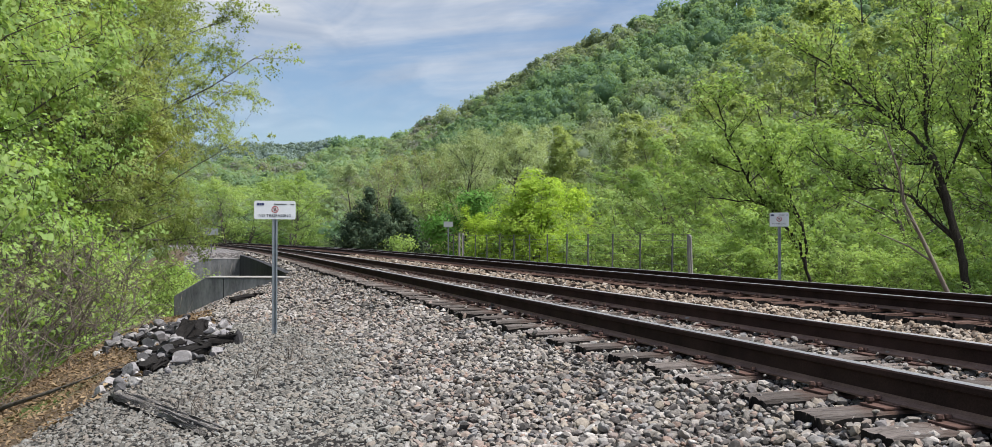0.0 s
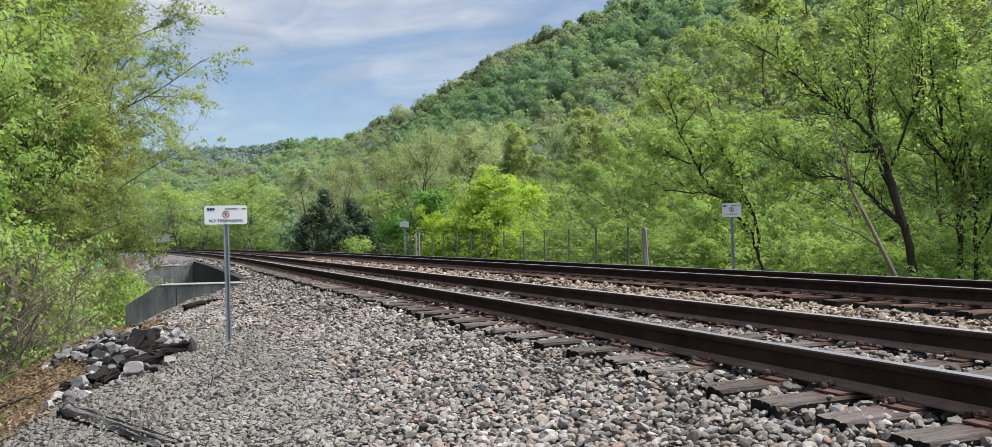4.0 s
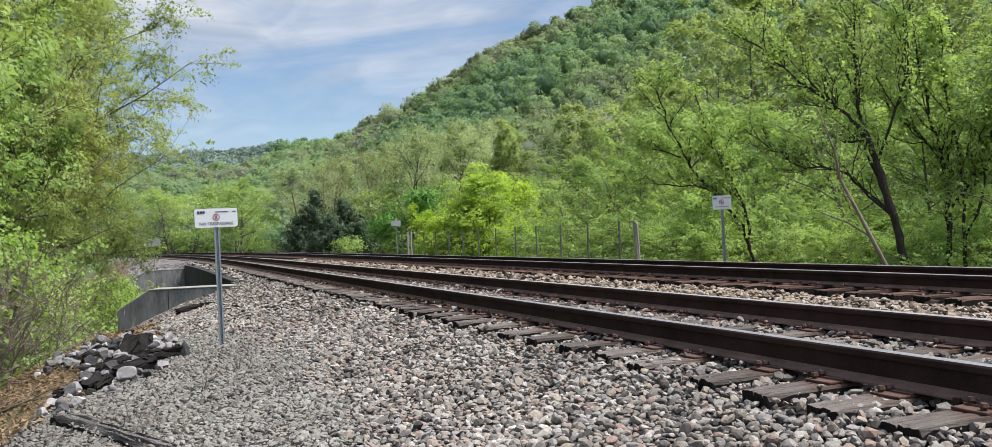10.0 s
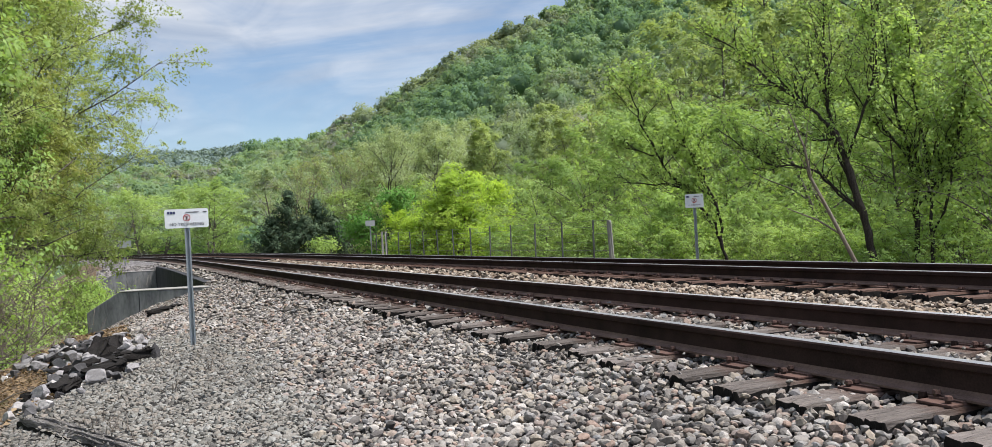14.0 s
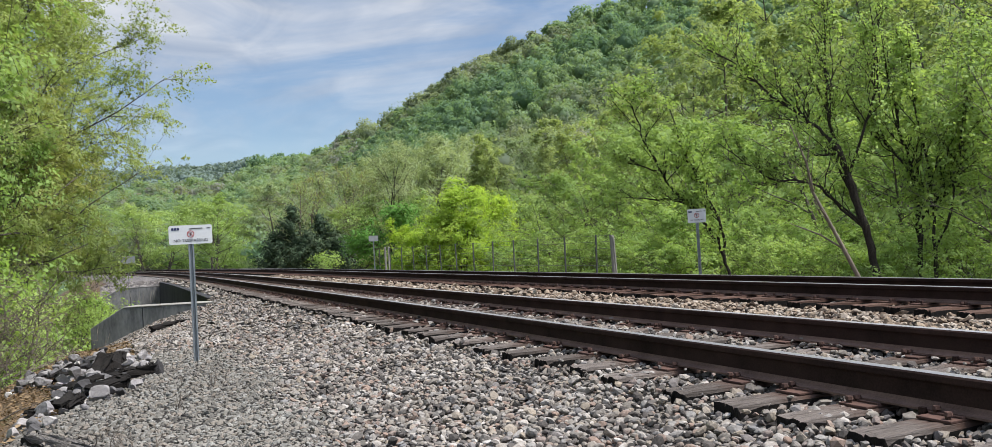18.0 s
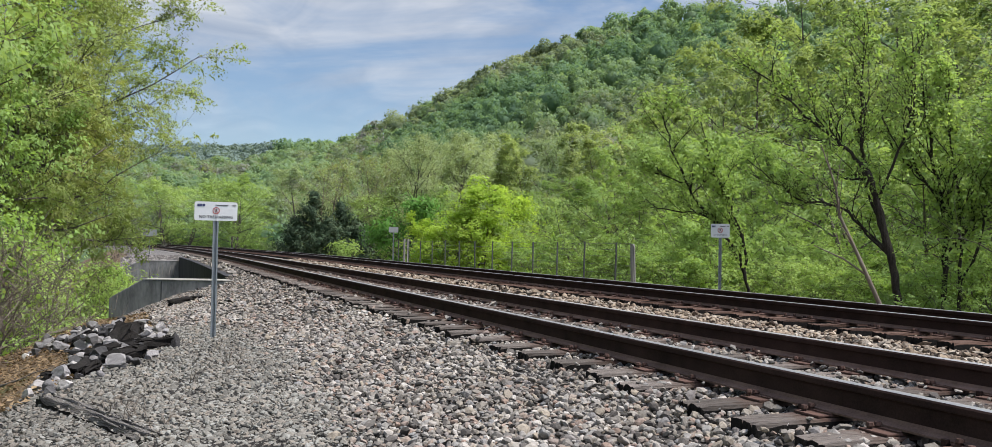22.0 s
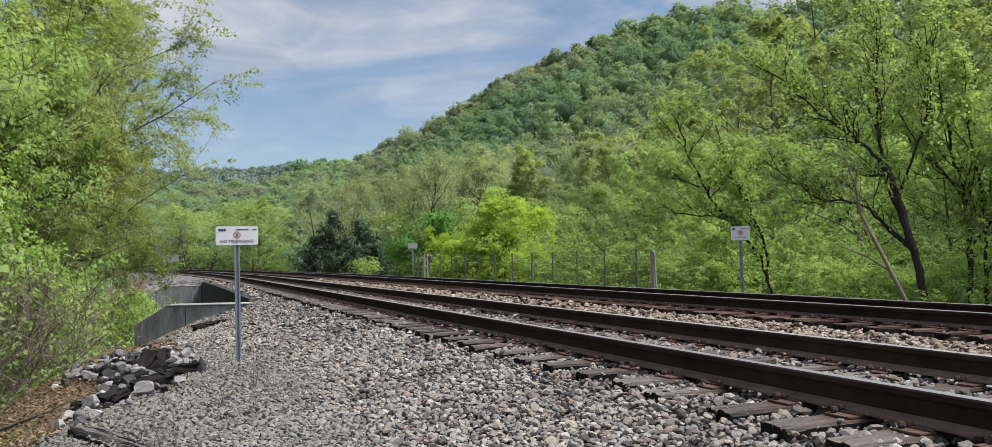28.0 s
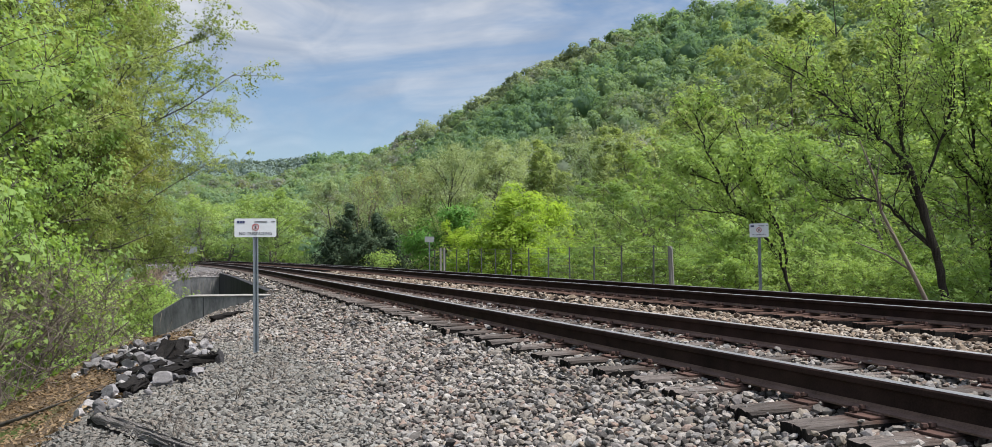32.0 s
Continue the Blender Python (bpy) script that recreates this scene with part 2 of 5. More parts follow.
BALLAST = stone_mat("ballast_stone", (
    (0.0, (0.062, 0.059, 0.055)), (0.08, (0.114, 0.105, 0.099)), (0.2, (0.195, 0.183, 0.169)), (0.34, (0.269, 0.251, 0.222)), (0.46, (0.314, 0.232, 0.189)),
    (0.55, (0.225, 0.228, 0.230)), (0.66, (0.337, 0.295, 0.237)), (0.78, (0.293, 0.288, 0.277)), (0.9, (0.388, 0.359, 0.322)), (1.0, (0.484, 0.467, 0.439))))
BALLAST_FINE = stone_mat("fine_path_gravel", (
    (0.0, (0.106, 0.103, 0.094)), (0.12, (0.168, 0.164, 0.149)), (0.4, (0.226, 0.218, 0.195)), (0.6, (0.248, 0.221, 0.189)), (0.8, (0.245, 0.247, 0.229)), (1.0, (0.311, 0.311, 0.288))))
BALLAST_TAN = stone_mat("tan_ballast_stone", (
    (0.0, (0.036, 0.029, 0.024)), (0.2, (0.192, 0.144, 0.110)), (0.55, (0.348, 0.282, 0.210)), (0.8, (0.312, 0.276, 0.234)), (1.0, (0.516, 0.456, 0.378))))
RIPRAP = stone_mat("limestone_riprap", (
    (0.0, (0.036, 0.035, 0.036)), (0.2, (0.120, 0.119, 0.122)), (0.5, (0.264, 0.258, 0.264)), (0.8, (0.397, 0.384, 0.378)), (1.0, (0.577, 0.558, 0.541))), 1.0, 14)
# rusty foot, its colour lightened for the sky light it catches
RAIL_FOOT = grainy("skylit_rusty_rail_foot", (0.07, 0.044, 0.035), (0.23, 0.15, 0.118), 4, 70, 0.9, 0.0, 0.3, 0.002)
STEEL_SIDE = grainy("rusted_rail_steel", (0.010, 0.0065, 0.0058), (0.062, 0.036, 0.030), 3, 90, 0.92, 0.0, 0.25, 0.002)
STEEL_TOP = grainy("worn_rail_top", (0.36, 0.34, 0.32), (0.5, 0.475, 0.45), 6, 120, 0.42, 0.75, 0.05, 0.001)
PLATE = grainy("rusty_tie_plate", (0.042, 0.025, 0.021), (0.135, 0.081, 0.066), 14, 120, 0.82, 0.1, 0.3, 0.002)
TIE = tie_wood("weathered_tie_wood", (0.011, 0.009, 0.008), (0.205, 0.178, 0.160))
TIE_BROWN = tie_wood("brown_stained_tie_wood", (0.010, 0.007, 0.006), (0.135, 0.085, 0.066))
# creosoted wood, taken to near black with the side faces' shade in the colour
TIE_END = grainy("creosote_and_shade_wood", (0.005, 0.0045, 0.004), (0.024, 0.021, 0.019), 10, 50, 0.9, 0.0, 0.8, 0.01)
CONCRETE = grainy("weathered_concrete", (0.06, 0.06, 0.065), (0.34, 0.338, 0.332), 1.6, 11, 0.9, 0.0, 0.6, 0.012, (1, 1, 0.28))
CONCRETE_TOP = grainy("pale_concrete", (0.12, 0.118, 0.112), (0.33, 0.315, 0.29), 2.5, 18, 0.9, 0.0, 0.4, 0.01)
CONCRETE_DARK = grainy("dark_streaked_concrete", (0.018, 0.018, 0.02), (0.07, 0.07, 0.074), 0.7, 9, 0.9, 0.0, 0.5, 0.01, (1, 1, 0.3))
GALV = grainy("galvanised_steel", (0.19, 0.21, 0.225), (0.33, 0.355, 0.37), 5, 60, 0.5, 0.6, 0.1, 0.001)
SIGN_WHITE = grainy("white_sign_enamel", (0.62, 0.62, 0.63), (0.74, 0.74, 0.745), 6, 40, 0.45, 0.0, 0.05, 0.001)
SIGN_BACK = grainy("bare_aluminium", (0.22, 0.235, 0.245), (0.33, 0.345, 0.35), 8, 60, 0.5, 0.5, 0.05, 0.001)
INK = grainy("black_lettering", (0.03, 0.03, 0.035), (0.06, 0.06, 0.065), 30, 90, 0.6, 0, 0.02, 0.001)
INK_BLUE = grainy("navy_lettering", (0.014, 0.018, 0.075), (0.03, 0.035, 0.11), 30, 90, 0.6, 0, 0.02, 0.001)
INK_RED = grainy("red_lettering", (0.33, 0.035, 0.03), (0.45, 0.06, 0.05), 30, 90, 0.6, 0, 0.02, 0.001)
WOOD_POST = grainy("silvered_post_wood", (0.19, 0.18, 0.16), (0.40, 0.385, 0.35), 4, 30, 0.9, 0, 0.7, 0.008, (8, 8, 0.8))
FENCE_STEEL = grainy("dull_fence_steel", (0.06, 0.065, 0.062), (0.14, 0.145, 0.14), 5, 50, 0.6, 0.4, 0.1, 0.001)
BARK_DARK = grainy("dark_furrowed_bark", (0.009, 0.008, 0.007), (0.085, 0.072, 0.062), 6, 30, 0.95, 0, 1.0, 0.03, (4, 4, 0.7))
BARK = grainy("grey_brown_bark", (0.05, 0.042, 0.035), (0.17, 0.15, 0.13), 4, 35, 0.95, 0, 0.9, 0.02, (3, 3, 0.6))
BARK_PALE = grainy("pale_bare_wood", (0.10, 0.08, 0.065), (0.24, 0.20, 0.165), 4, 30, 0.9, 0, 0.7, 0.01, (3, 3, 0.6))
LEAF_BRIGHT = leafy("fresh_spring_leaf", ((0.0, (0.140, 0.219, 0.079)), (0.5, (0.266, 0.374, 0.129)), (1.0, (0.379, 0.479, 0.214))), 0.48, single=0.22)
LEAF_LIME = leafy("lime_green_leaf", ((0.0, (0.161, 0.264, 0.077)), (0.5, (0.285, 0.408, 0.126)), (1.0, (0.378, 0.498, 0.214))), 0.50, single=0.22)
LEAF_MID = leafy("mid_green_leaf", ((0.0, (0.060, 0.130, 0.034)), (0.5, (0.140, 0.250, 0.063)), (1.0, (0.250, 0.360, 0.109))), 0.34)
LEAF_FRESH = leafy("fresh_pale_green_leaf", ((0.0, (0.160, 0.209, 0.086)), (0.5, (0.279, 0.349, 0.148)), (1.0, (0.382, 0.448, 0.218))), 0.48, single=0.22)
LEAF_YELLOW = leafy("yellow_green_leaf", ((0.0, (0.212, 0.323, 0.050)), (0.5, (0.307, 0.441, 0.075)), (1.0, (0.403, 0.529, 0.130))), 0.52, single=0.2)
LEAF_DEEP = leafy("deep_green_leaf", ((0.0, (0.05, 0.13, 0.03)), (0.5, (0.11, 0.25, 0.05)), (1.0, (0.19, 0.36, 0.09))), 0.3)
LEAF_SOFT = leafy("soft_grey_green_leaf", ((0.0, (0.171, 0.231, 0.125)), (0.5, (0.262, 0.329, 0.184)), (1.0, (0.365, 0.432, 0.266))), 0.46, single=0.25)
LEAF_PALE = leafy("pale_budding_leaf", ((0.0, (0.158, 0.200, 0.065)), (0.5, (0.256, 0.316, 0.112)), (1.0, (0.353, 0.409, 0.177))), 0.46, single=0.3)
LEAF_RUST = leafy("russet_budding_leaf", ((0.0, (0.15, 0.16, 0.055)), (0.5, (0.255, 0.285, 0.10)), (1.0, (0.345, 0.385, 0.155))), 0.46, single=0.3)
NEEDLE = leafy("dark_cedar_needle", ((0.0, (0.022, 0.042, 0.026)), (0.5, (0.055, 0.088, 0.05)), (1.0, (0.12, 0.15, 0.085))), 0.12, 0.6)
# hill greens are blued and lightened: distance haze put into the leaf colour
WOODS = leafy("hillside_canopy", ((0.0, (0.127, 0.200, 0.125)), (0.5, (0.187, 0.273, 0.166)), (1.0, (0.266, 0.348, 0.211))), 0.5, 0.02, 0.8, 0.14, 0.8)



def ground_mat():
    m, N, L, b = material("bank_soil", 0.95)
    pos = N.new("ShaderNodeNewGeometry").outputs["Position"]
    big, mid, fine = noise_tex(N, L, 0.35, 4, 0.6, pos), noise_tex(N, L, 5, 5, 0.65, pos), noise_tex(N, L, 38, 4, 0.7, pos)
    r1 = ramp_of(N, ((0.25, (0.045, 0.032, 0.022)), (0.55, (0.13, 0.092, 0.06)), (0.8, (0.22, 0.165, 0.115))))
    L.new(mixed(N, L, 0.5, mid.outputs["Fac"], fine.outputs["Fac"]), r1.inputs[0])
    r2 = ramp_of(N, ((0.3, (0.03, 0.06, 0.012)), (0.7, (0.09, 0.15, 0.025))))
    L.new(fine.outputs["Fac"], r2.inputs[0])
    cut = ramp_of(N, ((0.60, (0, 0, 0)), (0.72, (1, 1, 1))))
    L.new(big.outputs["Fac"], cut.inputs[0])
    L.new(mixed(N, L, cut.outputs["Color"], r1.outputs["Color"], r2.outputs["Color"]), b.inputs["Base Color"])
    bumped(N, L, b, fine.outputs["Fac"], 0.8, 0.03)
    return m


def gravel_mat(name, tint):
    """Ballast too far off to build stone by stone."""
    m, N, L, b = material(name, 0.9)
    pos = N.new("ShaderNodeNewGeometry").outputs["Position"]
    v = N.new("ShaderNodeTexVoronoi")
    v.inputs["Scale"].default_value = 17
    L.new(pos, v.inputs["Vector"])
    sep = N.new("ShaderNodeSeparateColor")
    L.new(v.outputs["Color"], sep.inputs[0])
    r = ramp_of(N, ((0.0, (0.04, 0.038, 0.04)), (0.25, (0.14, 0.13, 0.127)), (0.6, tint), (1.0, (0.36, 0.34, 0.33))))
    L.new(sep.outputs[0], r.inputs[0])
    # darker away from each cell's middle: shade between stones painted into the colour
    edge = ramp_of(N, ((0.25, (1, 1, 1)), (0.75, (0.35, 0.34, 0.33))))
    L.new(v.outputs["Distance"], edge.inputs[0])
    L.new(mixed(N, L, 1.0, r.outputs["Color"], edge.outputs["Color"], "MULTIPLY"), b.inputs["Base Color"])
    inv = N.new("ShaderNodeMath")
    inv.operation, inv.inputs[0].default_value = "SUBTRACT", 1.0
    L.new(v.outputs["Distance"], inv.inputs[1])
    bumped(N, L, b, inv.outputs[0], 1.0, 0.04)
    return m


SOIL = ground_mat()
# fines coloured near black for the shade in the gaps between stones
FINES_GAP_SHADE = grainy("gap_shade_ballast_fines", (0.010, 0.009, 0.0085), (0.04, 0.036, 0.033), 2, 60, 0.95, 0, 0.8, 0.01)
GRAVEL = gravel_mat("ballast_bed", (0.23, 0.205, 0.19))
LITTER = grainy("woodland_floor", (0.06, 0.10, 0.045), (0.12, 0.17, 0.075), 0.08, 2.5, 0.95, 0, 0.6, 0.2)


# ---- mesh helpers ----
def mesh_of(name, verts, faces, mats, index=None, smooth=False):
    """A mesh from arrays; faces: an (n, k) array or a list of arrays."""
    me = bpy.data.meshes.new(name)
    groups = faces if isinstance(faces, list) else [faces]
    groups = [np.asarray(g, dtype=np.int32) for g in groups if len(g)]
    verts = np.asarray(verts, dtype=np.float32)
    me.vertices.add(len(verts))
    me.vertices.foreach_set("co", verts.ravel())
    loops = np.concatenate([g.ravel() for g in groups])
    counts = np.concatenate([np.full(len(g), g.shape[1], dtype=np.int32) for g in groups])
    starts = np.concatenate(([0], np.cumsum(counts)[:-1])).astype(np.int32)
    me.loops.add(len(loops))
    me.loops.foreach_set("vertex_index", loops)
    me.polygons.add(len(counts))
    me.polygons.foreach_set("loop_start", starts)
    me.polygons.foreach_set("loop_total", counts)
    if index is not None:
        me.polygons.foreach_set("material_index", np.asarray(index, dtype=np.int32))
    me.polygons.foreach_set("use_smooth", np.full(len(counts), smooth))
    for m in mats if isinstance(mats, (list, tuple)) else [mats]:
        me.materials.append(m)
    me.update(calc_edges=True)
    me.validate()
    return me


def child(name, me, parent, label="", m=None):
    ob = new(name, me)
    ob.parent = parent
    if m is not None:
        ob.matrix_basis = m
    if label:
        tagged(ob, label)
    return ob


def part(name, bm, mat, parent, label="", m=None):
    me = bpy.data.meshes.new(name)
    bm.to_mesh(me)
    bm.free()
    for k in mat if isinstance(mat, (list, tuple)) else [mat]:
        me.materials.append(k)
    return child(name, me, parent, label, m)


def box(bm, x0, y0, z0, x1, y1, z1, bevel=0.0):
    r = bmesh.ops.create_cube(bm, size=1.0, matrix=Matrix.LocRotScale(((x0 + x1) / 2, (y0 + y1) / 2, (z0 + z1) / 2), None, (x1 - x0, y1 - y0, z1 - z0)))
    if bevel:
        edges = {e for v in r["verts"] for e in v.link_edges}
        bmesh.ops.bevel(bm, geom=list(edges), offset=bevel, segments=2, affect="EDGES", profile=0.6)
    return bm


def prism(bm, outline, depth, axis="y"):
    """Extrudes a closed outline of (a, b) by depth: in x-z along y, or in x-y along z."""
    vs = [bm.verts.new((a, 0, b) if axis == "y" else (a, b, 0)) for a, b in outline]
    f = bm.faces.new(vs)
    r = bmesh.ops.extrude_face_region(bm, geom=[f])
    bmesh.ops.translate(bm, vec=(0, depth, 0) if axis == "y" else (0, 0, depth), verts=[g for g in r["geom"] if isinstance(g, bmesh.types.BMVert)])
    bmesh.ops.recalc_face_normals(bm, faces=bm.faces)
    return bm


def rounded(w, h, r, n=5):
    pts = []
    for cx, cz, a0 in ((w / 2 - r, h / 2 - r, 0), (-w / 2 + r, h / 2 - r, 90), (-w / 2 + r, -h / 2 + r, 180), (w / 2 - r, -h / 2 + r, 270)):
        pts += [(cx + r * math.cos(radians(a0 + 90 * k / n)), cz + r * math.sin(radians(a0 + 90 * k / n))) for k in range(n + 1)]
    return pts


# ---- the lie of the land ----
CURVE_FROM, CURVE_R = 38.0, 640.0


def bend(y):
    """How far the line has curved to -x at y."""
    d = np.maximum(np.asarray(y, dtype=float) - CURVE_FROM, 0.0)
    return -np.minimum(d, 260) ** 2 / (2 * CURVE_R) - np.maximum(d - 260, 0) * 0.41


BANK_U = (-400, -60, -30, -14, -9, -6.5, -5.2, -4.5, -3.6, -2.9, -1.7, -1.0, -0.72, -0.5, 2.1, 2.45, 3.8, 4.15, 6.9, 7.5, 8.6, 9.6, 11, 13, 18, 30, 60, 400)
BANK_NEAR = (-4, -6.5, -6.5, -5.0, -2.8, -1.35, -0.76, -0.48, -0.36, -0.30, -0.25, -0.155, -0.108, -0.07, -0.066, -0.06, -0.06, -0.115, -0.115, -0.12, -0.22, -0.4, -1.0, -1.8, -3.4, -4.5, -4.2, -4)
BANK_BRIDGE = (-4, -6.5, -6.5, -5.8, -4.4, -2.9, -2.0, -1.5, -1.08, -0.8, -0.44, -0.22, -0.14, -0.085, -0.06, -0.06, -0.06, -0.115, -0.115, -0.12, -0.22, -0.4, -1.0, -1.8, -3.4, -4.5, -4.2, -4)
BANK_FAR = (-4, -6.5, -6.5, -5.0, -2.6, -1.2, -0.5, -0.25, -0.12, -0.1, -0.1, -0.1, -0.09, -0.06, -0.06, -0.06, -0.06, -0.115, -0.115, -0.12, -0.22, -0.4, -1.0, -1.8, -3.4, -4.5, -4.2, -4)


def bank(u, y):
    """The embankment's section: a walkway first, then a steep slope to the bridge, and a walkway again."""
    near, mid, far = (np.interp(u, BANK_U, b) for b in (BANK_NEAR, BANK_BRIDGE, BANK_FAR))
    a, b = np.clip((y - 15) / 10, 0, 1), np.clip((y - 57.9) / 0.6, 0, 1)
    return (near * (1 - a) + mid * a) * (1 - b) + far * b


RIDGE_AZ = (-180, -60, -20, 0, 5.5, 8.2, 11.8, 14.3, 16, 18.5, 21, 23.6, 26.1, 28.2, 32, 40, 60, 90, 180)
RIDGE_EL = (6, 5, 5.4, 5.75, 5.95, 6.3, 6.65, 7.65, 8.5, 10.4, 11.6, 12.8, 13.8, 14.6, 15.4, 15.7, 14, 11, 6)
RIDGE_R = (900, 900, 1000, 1500, 1500, 900, 820, 660, 560, 480, 450, 440, 430, 430, 430, 430, 430, 500, 900)


def land(x, y):
    x, y = np.asarray(x, dtype=float), np.asarray(y, dtype=float)
    z = bank(x - bend(y), y)
    span = (y > 28.2) & (y < 58.4)
    z = np.where(span & (x - bend(y) < -1.02), np.minimum(z, -5.5), z)
    dx, dy = x + 3.7, y + 0.9
    r, az = np.hypot(dx, dy), np.degrees(np.arctan2(dx, dy))
    R = np.interp(az, RIDGE_AZ, RIDGE_R)
    top = np.tan(np.radians(np.interp(az, RIDGE_AZ, RIDGE_EL))) * R - 12
    t = np.clip((r - 130) / (R - 130), 0, 1)
    past = np.maximum(r - R, 0)
    rise = (top + 5) * t ** 1.35 - past * 0.06 * (1 - np.exp(-past / 200))
    rough = 5 * np.sin(x * 0.021 + 1) * np.sin(y * 0.017) * np.clip((r - 180) / 120, 0, 1) * (1 - t * 0.7)
    clear = np.clip((np.abs(x - bend(y)) - 14) / 25, 0, 1)
    return z + (rise + rough) * clear


def stone_edge(y):
    """Where the ballast ends on the walkway's side."""
    y = np.asarray(y, dtype=float)
    return np.interp(y, (0, 6.6, 7.3, 9, 11, 14, 20, 27, 60, 62), (-7, -6.4, -4.9, -4.5, -3.9, -3.6, -3.9, -4.5, -4.5, -4.2)) + 0.12 * np.sin(y * 3.1)


def ground():
    xs = np.concatenate((np.linspace(-2600, -420, 24), np.linspace(-400, -30, 30), np.linspace(-28, -10, 16), np.linspace(-9.5, 13, 76), np.linspace(14, 40, 18), np.linspace(44, 640, 60), np.linspace(680, 2600, 22)))
    ys = np.concatenate((np.linspace(-600, -40, 12), np.linspace(-30, -2, 12), np.linspace(-1, 30, 70), np.linspace(30.6, 62, 40), np.linspace(64, 120, 28), np.linspace(130, 700, 58), np.linspace(740, 2800, 24)))
    X, Y = np.meshgrid(xs, ys)
    Z = land(X, Y)
    U = X - bend(Y)
    near = (np.abs(X) < 14) & (Y < 70)
    lump = np.array([noise.noise((a * 1.3, b * 1.3, 0.0)) if n else 0.0 for a, b, n in zip(X.ravel(), Y.ravel(), near.ravel())]).reshape(X.shape)
    Z = Z + lump * np.clip((-U - 4.9) / 2, 0, 1) * 0.16 + lump * np.clip((U - 8) / 3, 0, 1) * 0.12
    nx, ny = len(xs), len(ys)
    i = np.arange(nx * ny).reshape(ny, nx)
    F = np.stack((i[:-1, :-1], i[:-1, 1:], i[1:, 1:], i[1:, :-1]), -1).reshape(-1, 4)
    fu, fy = (U[:-1, :-1] + U[1:, 1:]).ravel() / 2, (Y[:-1, :-1] + Y[1:, 1:]).ravel() / 2
    # index 3: the bed with gap shade in its colour, under the built stones
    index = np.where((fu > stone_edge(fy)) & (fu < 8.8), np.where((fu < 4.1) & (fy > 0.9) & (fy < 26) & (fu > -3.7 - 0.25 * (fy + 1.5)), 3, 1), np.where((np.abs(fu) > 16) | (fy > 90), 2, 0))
    me = mesh_of("ground", np.stack((X, Y, Z), -1).reshape(-1, 3), F, [SOIL, GRAVEL, LITTER, FINES_GAP_SHADE], index, True)
    return tagged(new("ground", me), "ballast embankment falling to brown soil, wooded valley and hills", "ground", kind="structure")


ground()


# ---- the two tracks ----
RAIL_OUTLINE = ((-0.076, 0.0), (0.076, 0.0), (0.076, 0.011), (0.03, 0.022), (0.0095, 0.04), (0.0085, 0.125), (0.02, 0.138), (0.036, 0.143),
                (0.0375, 0.172), (0.031, 0.182), (0.018, 0.186), (-0.018, 0.186), (-0.031, 0.182), (-0.0375, 0.172), (-0.036, 0.143), (-0.02, 0.138), (-0.0085, 0.125), (-0.0095, 0.04), (-0.03, 0.022), (-0.076, 0.011))
LINE_Y = np.concatenate((np.arange(-8, 38, 2.0), np.arange(38, 90, 4.0), np.arange(90, 301, 10.0)))


def rail(parent, x, z):
    n, k = len(LINE_Y), len(RAIL_OUTLINE)
    o = np.array(RAIL_OUTLINE)
    V = np.zeros((n, k, 3))
    V[:, :, 0] = o[:, 0] + x + bend(LINE_Y)[:, None]
    V[:, :, 1] = LINE_Y[:, None]
    V[:, :, 2] = o[:, 1] + z
    i = np.arange(n * k).reshape(n, k)
    j = np.roll(i, -1, axis=1)
    F = np.stack((i[:-1], j[:-1], j[1:], i[1:]), -1).reshape(-1, 4)
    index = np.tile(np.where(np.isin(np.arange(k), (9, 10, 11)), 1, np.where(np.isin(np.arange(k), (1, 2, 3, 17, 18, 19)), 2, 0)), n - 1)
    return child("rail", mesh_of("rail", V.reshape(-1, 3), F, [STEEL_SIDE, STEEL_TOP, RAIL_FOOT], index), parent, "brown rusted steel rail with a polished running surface")


